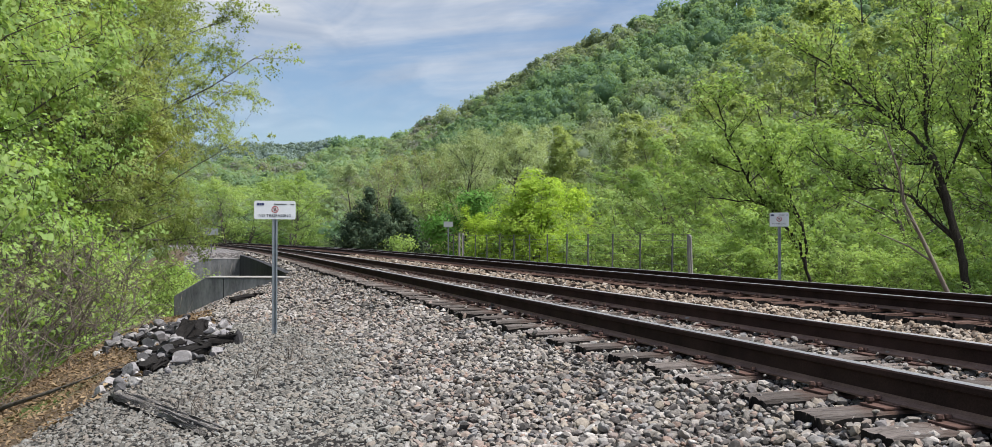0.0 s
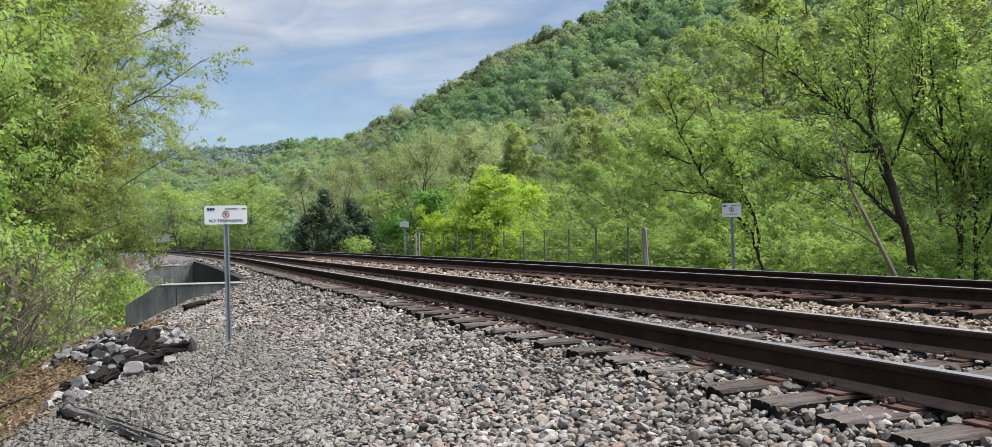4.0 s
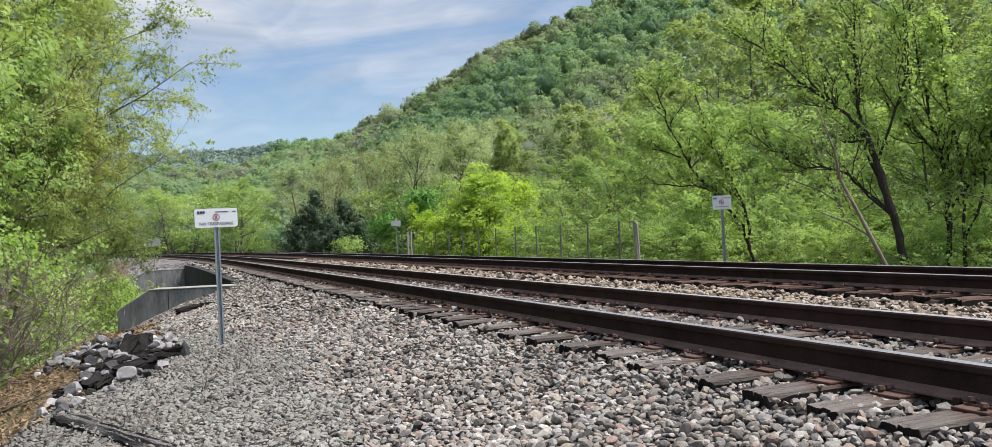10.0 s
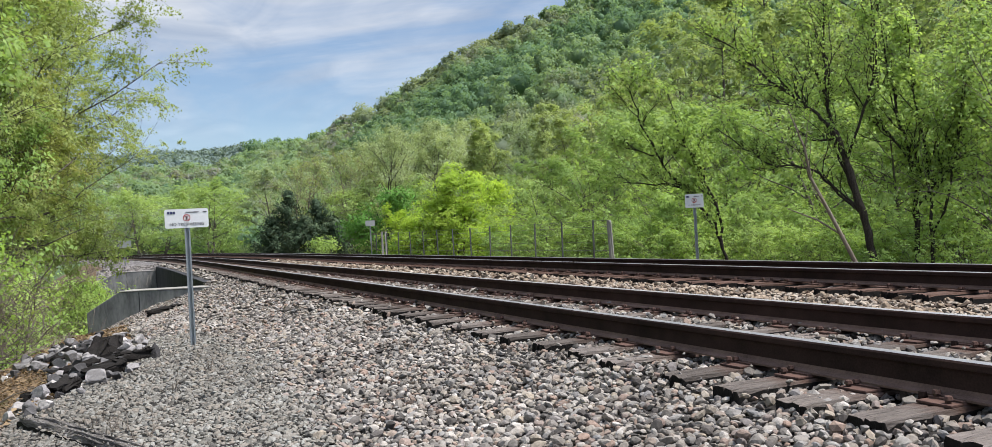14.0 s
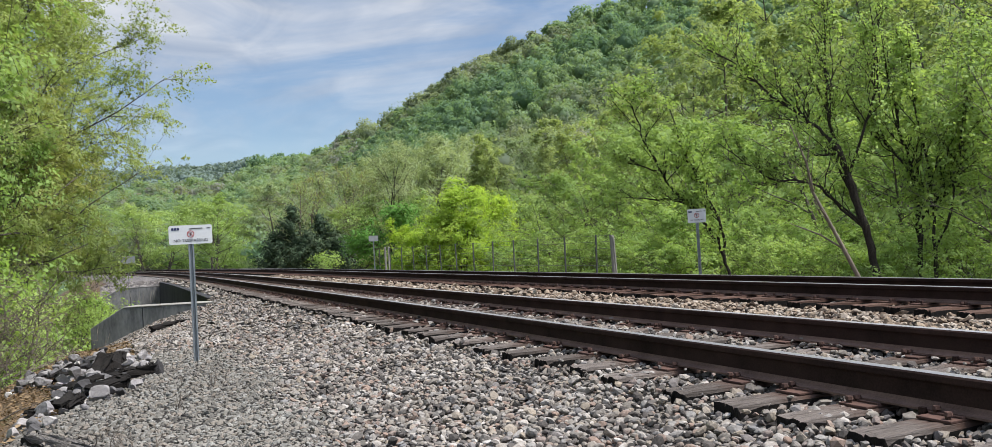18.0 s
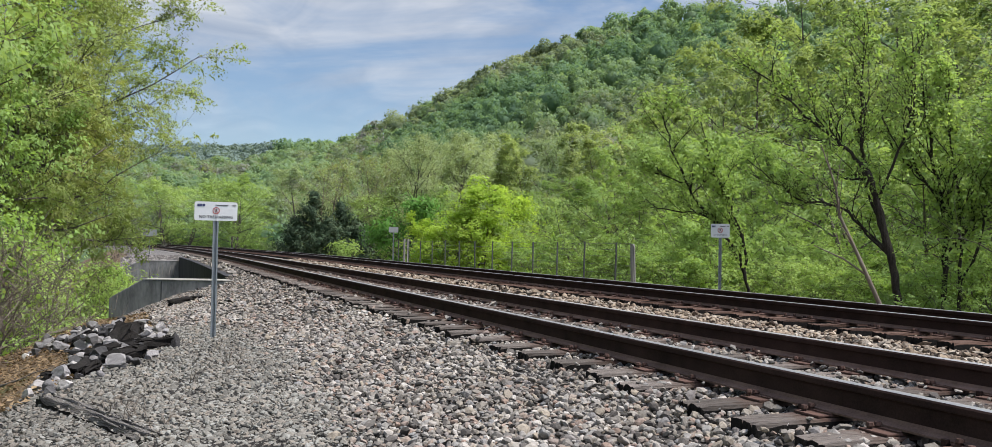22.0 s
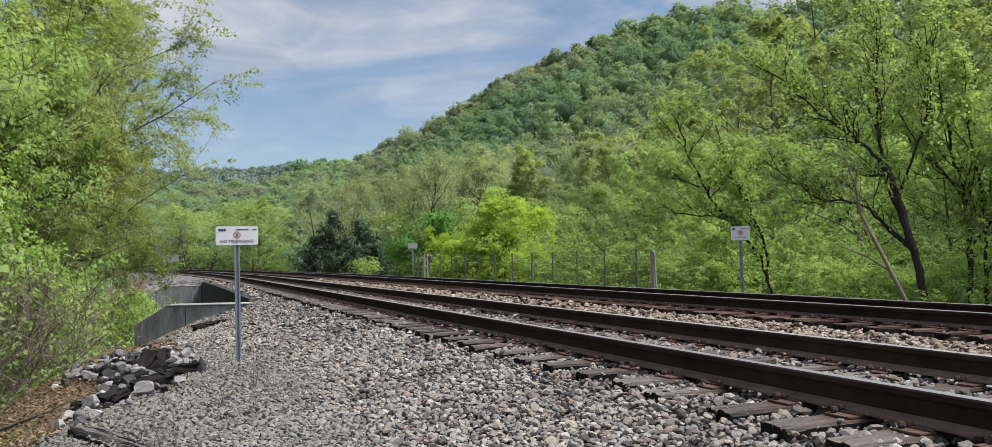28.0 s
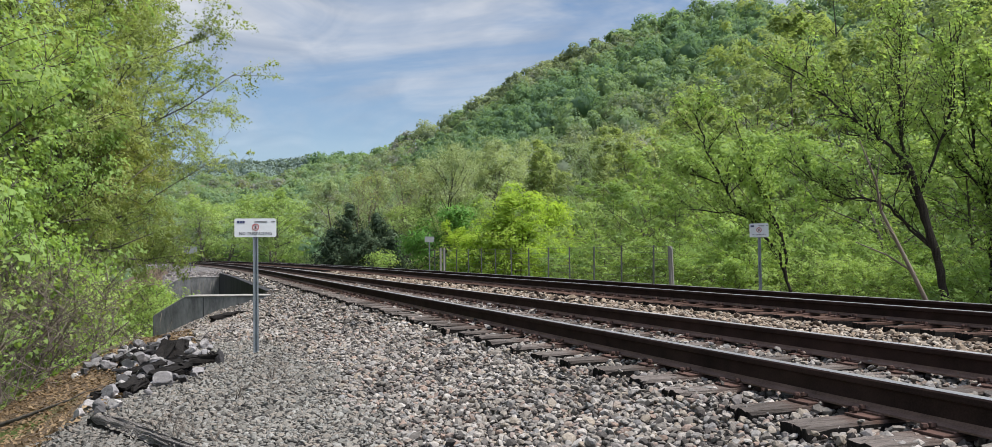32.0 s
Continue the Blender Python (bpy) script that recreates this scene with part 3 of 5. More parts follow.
def tie_mesh(rng, top_wood):
    """A weathered tie: a rough top with long cracks, ragged ends."""
    xs = [-1.37, -1.30, -1.2, -1.08, -0.95, -0.6, 0.0, 0.6, 0.95, 1.08, 1.2, 1.30, 1.37]
    ys = [-0.115, -0.108, -0.075, -0.068, -0.061, -0.02, 0.012, 0.019, 0.026, 0.07, 0.108, 0.115]
    crack = {3: rng.uniform(0.4, 1.0), 7: rng.uniform(0.4, 1.0)}
    shift = [rng.uniform(-0.012, 0.012) for _ in ys]
    bm = bmesh.new()
    grid = []
    for i, x in enumerate(xs):
        row = []
        for j, y in enumerate(ys):
            z = rng.uniform(-0.004, 0.003)
            if j in (0, len(ys) - 1):
                z -= 0.014 + rng.uniform(0, 0.014)
            if j in crack:
                z -= 0.022 * crack[j] * (1 if abs(x) > 0.9 else 0.4) * rng.uniform(0.3, 1)
            end = 1 if i in (0, len(xs) - 1) else 0
            z -= end * rng.uniform(0.0, 0.01)
            wob = 0.002 * math.sin(x * 7 + j) + shift[j] * 0.3
            row.append(bm.verts.new((x + end * rng.uniform(-0.012, 0.014), y + wob, z)))
        grid.append(row)
    top = []
    for i in range(len(xs) - 1):
        for j in range(len(ys) - 1):
            top.append(bm.faces.new((grid[i][j], grid[i + 1][j], grid[i + 1][j + 1], grid[i][j + 1])))
    loop = grid[0] + [r[-1] for r in grid[1:]] + grid[-1][-2::-1] + [r[0] for r in grid[-2:0:-1]]
    low = [bm.verts.new((v.co.x, v.co.y, -0.18)) for v in loop]
    # sides and ends: creosote black that also has their shade painted in
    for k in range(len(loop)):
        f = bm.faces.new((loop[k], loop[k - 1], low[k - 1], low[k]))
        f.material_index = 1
    bmesh.ops.recalc_face_normals(bm, faces=bm.faces)
    for f in top:
        if f.normal.z < 0:
            f.normal_flip()
    me = bpy.data.meshes.new("tie")
    bm.to_mesh(me)
    bm.free()
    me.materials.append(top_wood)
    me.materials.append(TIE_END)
    return me


def plate_mesh():
    bm = bmesh.new()
    box(bm, -0.185, -0.098, 0.0, 0.185, 0.098, 0.014, 0.004)
    box(bm, -0.105, -0.096, 0.012, -0.079, 0.096, 0.024, 0.003)
    box(bm, 0.079, -0.096, 0.012, 0.105, 0.096, 0.024, 0.003)
    me = bpy.data.meshes.new("tie_plate")
    bm.to_mesh(me)
    bm.free()
    me.materials.append(PLATE)
    return me


def spike_mesh():
    bm = bmesh.new()
    box(bm, -0.010, -0.010, -0.01, 0.010, 0.010, 0.032)
    bmesh.ops.create_cone(bm, cap_ends=True, segments=6, radius1=0.024, radius2=0.018, depth=0.018, matrix=pose(-0.003, 0, 0.038))
    me = bpy.data.meshes.new("spike")
    bm.to_mesh(me)
    bm.free()
    me.materials.append(PLATE)
    return me


def anchor_mesh():
    bm = bmesh.new()
    box(bm, -0.105, -0.016, -0.03, 0.105, 0.016, -0.002)
    box(bm, -0.105, -0.016, -0.03, -0.08, 0.016, 0.022)
    box(bm, 0.08, -0.016, -0.03, 0.105, 0.016, 0.022)
    me = bpy.data.meshes.new("rail_anchor")
    bm.to_mesh(me)
    bm.free()
    me.materials.append(STEEL_SIDE)
    return me


PLATE_ME, SPIKE_ME, ANCHOR_ME = plate_mesh(), spike_mesh(), anchor_mesh()
TIE_MESHES = [tie_mesh(random.Random(k), TIE) for k in range(7)]
TIE_MESHES_BROWN = [tie_mesh(random.Random(k + 20), TIE_BROWN) for k in range(4)]
FIRST_TIES = tuple(-7.6 + 0.53 * k for k in range(16)) + (0.95, 1.55, 2.12, 2.62, 3.14, 3.62, 4.42, 4.95, 5.56, 6.24, 6.85, 7.45, 8.1, 8.7, 9.3, 9.9)


def track(x0, first, count, detail, label, wood, drop=0.0, placed=()):
    """A track with its near rail's centre at x0. drop: how much lower its far rail lies."""
    rng = random.Random(int(x0 * 10) + 5)
    root = tagged(new("railway_track"), label, "railway track", "tracks")
    tilt = -math.degrees(math.atan(drop / 1.51))
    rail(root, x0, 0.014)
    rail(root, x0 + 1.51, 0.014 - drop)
    for k in range(count):
        y = placed[k] if k < len(placed) else first + 0.53 * (k - len(placed)) + rng.uniform(-0.05, 0.05)
        mid = x0 + 0.755 + float(bend(y)) + rng.uniform(-0.05, 0.05)
        low = rng.uniform(-0.012, -0.002) - drop / 2
        t = child("tie", wood[rng.randrange(len(wood))], root, "", pose(mid, y, low, 0, -tilt, rng.uniform(-2.4, 2.4)))
        for side in (-0.755, 0.755):
            if k < detail or side < 0 and k < 84:
                p = child("tie_plate", PLATE_ME, t, "", pose(x0 + 0.755 + side + float(bend(y)) - mid, 0, 0.001))
                if k < detail and k % 2 == 0:
                    child("rail_anchor", ANCHOR_ME, t, "", pose(p.location.x, 0.137, 0.016))
                if k < detail:
                    for dx in (-0.15, -0.094, 0.094):
                        dy = rng.choice((-0.055, 0.055))
                        child("spike", SPIKE_ME, t, "", pose(p.location.x + dx, dy, rng.uniform(0.0, 0.012), 0, 0, rng.uniform(-12, 12) + (180 if dx < 0 else 0)))
    return root


track(0.0, 10.45, 306, 56, "ballasted track with rusty brown rails on weathered wooden ties", TIE_MESHES, 0.0, FIRST_TIES)
track(4.79, -7.41, 292, 51, "second parallel track with rusty rails on brown stained ties", TIE_MESHES_BROWN, 0.03)


# ---- stones ----
def stone_shapes(rng, count, level):
    """Angular lumps: verts and triangles of a shaken icosahedron (level 1) or octahedron (level 0)."""
    bm = bmesh.new()
    if level:
        bmesh.ops.create_icosphere(bm, subdivisions=level, radius=1.0)
    else:
        for v in ((1, 0, 0), (-1, 0, 0), (0, 1, 0), (0, -1, 0), (0, 0, 1), (0, 0, -1)):
            bm.verts.new(v)
        bmesh.ops.convex_hull(bm, input=bm.verts[:])
    bm.verts.ensure_lookup_table()
    bm.verts.index_update()
    V = np.array([v.co[:] for v in bm.verts])
    F = np.array([[v.index for v in f.verts] for f in bm.faces])
    bm.free()
    out = []
    for _ in range(count):
        W = V + rng.normal(0, 0.11 if level < 2 else 0.035, V.shape)
        # cut by random planes for flat, broken faces
        for _ in range(3 if level < 2 else 7):
            n = rng.normal(0, 1, 3)
            n /= np.linalg.norm(n)
            d = W @ n
            W = W - np.outer(np.maximum(d - 0.68, 0), n)
        out.append(W * rng.uniform((0.85, 0.65, 0.38), (1.35, 1.05, 0.7)))
    return out, F


def turns(rng, n, full=True):
    a = rng.uniform(0, 2 * np.pi, n)
    b = rng.normal(0, 0.45, n)
    c = rng.normal(0, 0.45, n)
    ca, sa, cb, sb, cc, sc = np.cos(a), np.sin(a), np.cos(b), np.sin(b), np.cos(c), np.sin(c)
    M = np.empty((n, 3, 3))
    M[:, 0] = np.stack((ca * cb, ca * sb * sc - sa * cc, ca * sb * cc + sa * sc), -1)
    M[:, 1] = np.stack((sa * cb, sa * sb * sc + ca * cc, sa * sb * cc - ca * sc), -1)
    M[:, 2] = np.stack((-sb, cb * sc, cb * cc), -1)
    return M


def stones(rng, P, size, level, mat, name):
    shapes, F = stone_shapes(rng, 14, level)
    S = np.array(shapes)[rng.integers(0, 14, len(P))]
    V = np.einsum("nij,nkj->nki", turns(rng, len(P)), S) * size[:, None, None] + P[:, None, :]
    k = S.shape[1]
    faces = (F[None] + (np.arange(len(P)) * k)[:, None, None]).reshape(-1, 3)
    return mesh_of(name, V.reshape(-1, 3), faces, mat)


def strip(rng, u0, u1, y0, y1, step, wedge=None):
    """Places over a strip along the line, about step apart."""
    nx, ny = max(1, int((u1 - u0) / step)), max(1, int((y1 - y0) / step))
    U, Y = np.meshgrid(np.linspace(u0, u1, nx), np.linspace(y0, y1, ny))
    U = (U + rng.uniform(-0.5, 0.5, U.shape) * step).ravel()
    Y = (Y + rng.uniform(-0.5, 0.5, Y.shape) * step).ravel()
    if wedge:
        keep = wedge(U, Y)
        U, Y = U[keep], Y[keep]
    return U, Y


def ballast():
    rng = np.random.default_rng(11)
    root = tagged(new("ballast"), "loose grey, pink and tan crushed stone ballast around the tracks", "ballast", kind="stuff")

    def footpath(U, Y):
        """1 on the trodden walkway, 0 on the loose shoulder."""
        edge = -1.95 - 0.02 * Y + 0.16 * np.sin(Y * 0.9) + 0.1 * np.sin(Y * 2.3 + 1)
        return np.clip((edge - U) / 0.5, 0, 1)

    def height(U, Y, s, lift):
        lump = np.array([noise.noise((a * 1.1, b * 1.1, 3.0)) for a, b in zip(U, Y)])
        p = footpath(U, Y)
        # swept lower round the outer ends of the ties
        bare = 0.022 * np.exp(-((U + 0.5) / 0.22) ** 2) * np.clip((Y - 4.5) / 2, 0, 1)
        return land(U + bend(Y), Y) + lift - bare + lump * 0.03 * (1 - 0.6 * p) + s * (rng.uniform(-0.35, 0.85, len(U)) * (1 - 0.6 * p) - 0.1 * p)

    def lay(U, Y, size, level, mat, name, lift=0.0):
        s = size * np.exp(np.clip(rng.normal(0, 0.3, len(U)), -0.6, 0.55))
        P = np.stack((U + bend(Y), Y, height(U, Y, s, lift)), -1)
        tagged(child(name, stones(rng, P, s, level, mat, name), root), kind="stuff")

    def wedge(U, Y):
        return (U > -3.9 - 0.25 * (Y + 1.5)) & (U < -3.2 + 1.2 * (Y + 1.2)) & (U > stone_edge(Y) - 0.15)

    def trodden(U, Y):
        return wedge(U, Y) & (footpath(U, Y) + rng.normal(0, 0.2, len(U)) > 0.5)

    def loose(U, Y):
        return wedge(U, Y) & (footpath(U, Y) + rng.normal(0, 0.2, len(U)) <= 0.6)

    lay(*strip(rng, -6.4, -1.6, 0.6, 6.5, 0.034, trodden), 0.0215, 1, BALLAST_FINE, "path_stones")
    lay(*strip(rng, -6.4, -1.6, 6.5, 12.5, 0.042, trodden), 0.0255, 1, BALLAST_FINE, "walkway_stones")
    lay(*strip(rng, -2.6, -0.64, 0.6, 4.2, 0.037, loose), 0.0275, 2, BALLAST, "near_stones")
    lay(*strip(rng, -2.6, -0.64, 4.2, 7.5, 0.038, loose), 0.0262, 1, BALLAST, "nearer_shoulder_stones")
    lay(*strip(rng, -2.6, -0.64, 7.5, 12.5, 0.042, loose), 0.028, 1, BALLAST, "shoulder_stones")
    lay(*strip(rng, -4.6, -0.62, 12.5, 27, 0.062, wedge), 0.036, 0, BALLAST, "farther_shoulder_stones")
    lay(*strip(rng, -1.2, -0.62, 27, 60, 0.14), 0.075, 0, BALLAST, "bridge_end_stones")
    # between the ties, up to their tops
    lay(*strip(rng, -0.66, 2.3, 0.6, 9.0, 0.048), 0.0265, 1, BALLAST, "crib_stones", 0.02)
    U, Y = strip(rng, -0.7, 2.2, 1.0, 16, 0.13)
    keep = rng.random(len(U)) < np.where(U < -0.2, 0.05, 0.28)
    lay(U[keep], Y[keep], 0.022, 1, BALLAST, "stones_on_ties", 0.085)
    lay(*strip(rng, -0.58, 2.3, 9.0, 30, 0.085), 0.04, 0, BALLAST, "farther_crib_stones", 0.012)
    lay(*strip(rng, 2.3, 4.2, 2.5, 14, 0.06), 0.033, 1, BALLAST_TAN, "stones_between_tracks", 0.0)
    lay(*strip(rng, 2.3, 4.2, 14, 45, 0.10), 0.055, 0, BALLAST_TAN, "farther_stones_between_tracks", -0.005)
    lay(*strip(rng, 4.1, 7.4, 4, 26, 0.085), 0.042, 0, BALLAST_TAN, "far_crib_stones", 0.004)
    # the larger loose stones along the near shoulder, each by itself
    shapes, F = stone_shapes(rng, 16, 2)
    meshes = [mesh_of("stone", W, F, BALLAST) for W in shapes]
    U, Y = rng.uniform(-1.9, -0.62, 600), rng.uniform(1.4, 5.2, 600)
    ok = wedge(U, Y)
    U, Y = U[ok][:290], Y[ok][:290]
    Z = land(U, Y)
    for k in range(len(U)):
        s = rng.uniform(0.026, 0.039)
        child("stone", meshes[k % 16], root, "", pose(U[k], Y[k], Z[k] + 0.014, rng.uniform(-25, 25), rng.uniform(-25, 25), rng.uniform(0, 360)) @ Matrix.Scale(s, 4))


ballast()


def boulder(rng, size):
    bm = bmesh.new()
    bmesh.ops.create_icosphere(bm, subdivisions=3, radius=1.0)
    planes = []
    for _ in range(10):
        n = Vector((rng.gauss(0, 1), rng.gauss(0, 1), rng.gauss(0, 1))).normalized()
        planes.append((n, rng.uniform(0.3, 0.62)))
    shift = Vector((rng.uniform(0, 90), rng.uniform(0, 90), 0))
    for v in bm.verts:
        for n, d in planes:
            over = v.co.dot(n) - d
            if over > 0:
                v.co -= n * over
        v.co += v.co.normalized() * (noise.noise(v.co * 2.2 + shift) * 0.05 + noise.noise(v.co * 6.5 + shift) * 0.018)
        v.co = Vector((v.co.x * 1.2 * size, v.co.y * 0.9 * size, v.co.z * 0.75 * size))
    me = bpy.data.meshes.new("boulder")
    bm.to_mesh(me)
    bm.free()
    return me


def riprap():
    rng = random.Random(4)
    shapes = [boulder(rng, 1.0) for _ in range(8)]
    for s in shapes:
        s.materials.append(RIPRAP)
    for k in range(290):
        a = rng.random()
        if k < 160:
            x, y = -5.15 + 1.65 * a + rng.gauss(0, 0.10), 13.4 - 2.5 * a + rng.gauss(0, 0.42)
            up = max(0.0, 0.2 * (1 - abs(a - 0.65) * 1.6)) * rng.random()
            s = rng.uniform(0.04, 0.10) if k > 20 else rng.uniform(0.12, 0.16)
        elif k >= 210:
            x, y, up = -4.4 + 0.75 * a + rng.gauss(0, 0.1), 10.6 - 1.0 * a + rng.gauss(0, 0.45), 0.06 * rng.random()
            s = rng.uniform(0.04, 0.10) if k > 222 else rng.uniform(0.13, 0.17)
        else:
            x, y, up = -3.8 - 0.9 * a + rng.gauss(0, 0.1), 9.6 - 0.9 * a + rng.gauss(0, 0.45), 0.0
            s = rng.uniform(0.035, 0.10) if k > 164 else 0.15
        ob = new("boulder", shapes[rng.randrange(8)])
        ob.matrix_basis = pose(x, y, float(land(x, y)) + s * 0.3 + up, rng.uniform(-30, 30), rng.uniform(-30, 30), rng.uniform(0, 360)) @ Matrix.Scale(s, 4)
        tagged(ob, "broken grey limestone boulder in the riprap on the bank", "boulder", "riprap boulders")


riprap()


def old_tie():
    rng = random.Random(9)
    root = tagged(new("discarded_tie"), "rotten split old wooden tie lying half buried in ballast", "railway tie")
    a, b = Vector((-4.47, 7.55, -0.5)), Vector((-3.64, 5.3, -0.38))
    ang = math.degrees(math.atan2(b.y - a.y, b.x - a.x))
    root.matrix_basis = pose(a.x, a.y, float(land(a.x, a.y)) - 0.035, 0, -2.0, ang)
    rotten = grainy("rotten_tie_wood", (0.010, 0.009, 0.008), (0.42, 0.38, 0.345), 5, 16, 0.95, 0, 1.0, 0.05, (0.5, 8, 8))
    # one rotten beam: cracked along the grain, crumbled edges, a broken end
    bm = bmesh.new()
    nx, ny = 34, 15
    grid = []
    for i in range(nx):
        x = 2.42 * i / (nx - 1)
        wide = 0.112 - 0.03 * max(0, 0.25 - x) / 0.25 - 0.012 * noise.noise((x * 3, 5, 0))
        row = []
        for j in range(ny):
            f = j / (ny - 1) * 2 - 1
            crack = noise.noise((x * 0.7, f * 5.5, 1.0))
            z = 0.085 - 0.10 * max(0, crack - 0.02) * 4 + 0.012 * noise.noise((x * 4, f * 9, 2.0))
            z -= 0.03 * max(0, abs(f) - 0.8) * 5 * rng.uniform(0.4, 1)
            ragged = rng.uniform(-0.09, 0.05) if i in (0, nx - 1) else 0.0
            row.append(bm.verts.new((x + ragged, f * wide + 0.01 * math.sin(x * 1.7), z)))
        grid.append(row)
    for i in range(nx - 1):
        for j in range(ny - 1):
            bm.faces.new((grid[i][j], grid[i + 1][j], grid[i + 1][j + 1], grid[i][j + 1]))
    rim = grid[0] + [r[-1] for r in grid[1:]] + grid[-1][-2::-1] + [r[0] for r in grid[-2:0:-1]]
    foot = [bm.verts.new((v.co.x + rng.uniform(-0.01, 0.01), v.co.y, -0.08)) for v in rim]
    # the beam's sides use the same black, shade included in the colour
    for k in range(len(rim)):
        bm.faces.new((rim[k], rim[k - 1], foot[k - 1], foot[k])).material_index = 1
    bmesh.ops.recalc_face_normals(bm, faces=bm.faces)
    if grid[5][5].link_faces[0].normal.z < 0:
        bmesh.ops.reverse_faces(bm, faces=bm.faces)
    part("beam", bm, [rotten, TIE_END], root)
    for k in range(2):
        bm = bmesh.new()
        box(bm, 0.0, -0.018, 0.0, rng.uniform(0.5, 0.8), 0.018, 0.03, 0.006)
        part("splinter", bm, TIE, root, "", pose(0.25 + 0.5 * k, -0.16 + 0.3 * k, -0.01, 10, 3, -8 + 14 * k))
    for k, (x, y, ln, thick, ang, rise) in enumerate(((-4.6, 8.8, 0.34, 0.05, 15, 0), (-4.35, 8.75, 0.3, 0.05, 60, -8), (-4.05, 10.5, 0.32, 0.10, 62, -34), (-3.85, 10.65, 0.3, 0.09, 80, -30), (-4.05, 9.35, 0.38, 0.06, 35, -10),
                                                    (-3.1, 21.6, 0.5, 0.10, 12, -6), (-2.75, 22.2, 0.45, 0.06, 0, -4), (-3.75, 10.3, 0.36, 0.05, 10, -5), (-4.3, 9.9, 0.34, 0.06, 25, -12), (-3.95, 10.3, 0.42, 0.06, 12, -4), (-4.5, 11.4, 0.3, 0.06, 40, -20))):
        bm = bmesh.new()
        box(bm, 0, -0.09, -0.05, ln, 0.09, thick, 0.02)
        bmesh.ops.subdivide_edges(bm, edges=bm.edges[:], cuts=1, use_grid_fill=True)
        for v in bm.verts:
            v.co += Vector((rng.uniform(-0.06, 0.06), rng.uniform(-0.025, 0.025), rng.uniform(-0.025, 0.025)))
        ob = part("timber_scrap", bm, TIE_END, None, "", pose(x, y, float(land(x, y)) + 0.06, 5, rise, ang))
        tagged(ob, "charred black scrap of broken timber among the rocks", "timber", "timber scraps")


old_tie()


# ---- the bridge ----
def wing_wall(y, x_in, x_flat, x_out, top, out_top, label, flare=0.0):
    root = tagged(new("wing_wall"), label, "retaining wall", "abutment walls")
    root.matrix_basis = pose(x_in, y, 0, 0, 0, -flare)
    x_flat, x_out, x_in, y = x_flat - x_in, x_out - x_in, 0.0, 0.0
    o = ((x_in, -7.0), (x_in, top), (x_flat, top), (x_out, out_top), (x_out, -7.0))
    bm = prism(bmesh.new(), o, 0.9)
    bmesh.ops.bevel(bm, geom=[e for e in bm.edges if e.calc_length() < 6], offset=0.02, segments=1, affect="EDGES")
    part("wall_block", bm, CONCRETE, root, "", pose(0, y, 0))
    bm = bmesh.new()
    box(bm, x_flat + 0.03, -0.012, 0, x_in + 0.02, 0.93, 0.03, 0.01)
    part("coping", bm, CONCRETE_TOP, root, "pale worn concrete coping", pose(0, y, top))
    bm = bmesh.new()
    box(bm, -0.012, -0.006, -4.5, 0.012, 0.004, -0.02)
    part("joint", bm, CONCRETE_DARK, root, "dark construction joint", pose(x_flat + 0.62, y - 0.002, top))
    return root


near_wall = wing_wall(26.3, -0.98, -4.0, -4.95, -0.30, -0.86, "grey weathered concrete wing wall with a sloping end", 23.0)
far_wall = wing_wall(58.0, -1.0, -3.9, -4.9, -0.45, -1.0, "stained grey concrete wing wall across the span")
for k in range(6):
    bm = bmesh.new()
    h = 0.62
    box(bm, -0.028, 0, 0, 0.028, 0.006, h, 0.002)
    part("painted_stroke", bm, CONCRETE_TOP, far_wall, "faded pale paint stroke", pose(-2.2 + 0.33 * k + (0.05 if k % 2 else 0), -0.01, -1.3, 0, (-10, 8, 0, 12, -6, 0)[k], 0))


def bridge():
    root = tagged(new("bridge"), "dark streaked concrete bridge side running beside the track", "bridge")
    bm = bmesh.new()
    rings = []
    for y in np.linspace(27.92, 57.98, 12):
        x = -1.02 + float(bend(y))
        rings.append([bm.verts.new(p) for p in ((x - 0.25, y, -1.6), (x, y, -1.6), (x, y, -0.2), (x - 0.25, y, -0.2))])
    for r0, r1 in zip(rings, rings[1:]):
        for k in range(4):
            bm.faces.new((r0[k], r0[k - 1], r1[k - 1], r1[k]))
    bmesh.ops.recalc_face_normals(bm, faces=bm.faces)
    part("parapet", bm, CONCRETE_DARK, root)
    bm = bmesh.new()
    rings = []
    for y in np.linspace(27.92, 57.98, 12):
        x = float(bend(y))
        rings.append([bm.verts.new(p) for p in ((x - 1.018, y, -0.6), (x + 7.4, y, -0.6), (x + 7.4, y, -0.21), (x - 1.018, y, -0.21))])
    for r0, r1 in zip(rings, rings[1:]):
        for k in range(4):
            bm.faces.new((r0[k], r0[k - 1], r1[k - 1], r1[k]))
    bmesh.ops.recalc_face_normals(bm, faces=bm.faces)
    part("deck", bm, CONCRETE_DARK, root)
    for y in (37.9, 47.9):
        bm = bmesh.new()
        box(bm, -1.05, y - 0.8, -7, 1.5, y + 0.8, -1.6, 0.03)
        part("pier", bm, CONCRETE, root)


bridge()


# ---- signs and fence ----
def words(text, size):
    cu = bpy.data.curves.new("words", "FONT")
    cu.body, cu.size, cu.align_x, cu.align_y, cu.extrude = text, size, "CENTER", "CENTER", 0.0008
    cu.resolution_u = 2
    ob = new("words", cu)
    bpy.context.view_layer.update()
    me = bpy.data.meshes.new_from_object(ob.evaluated_get(bpy.context.evaluated_depsgraph_get()))
    bpy.data.objects.remove(ob)
    return me


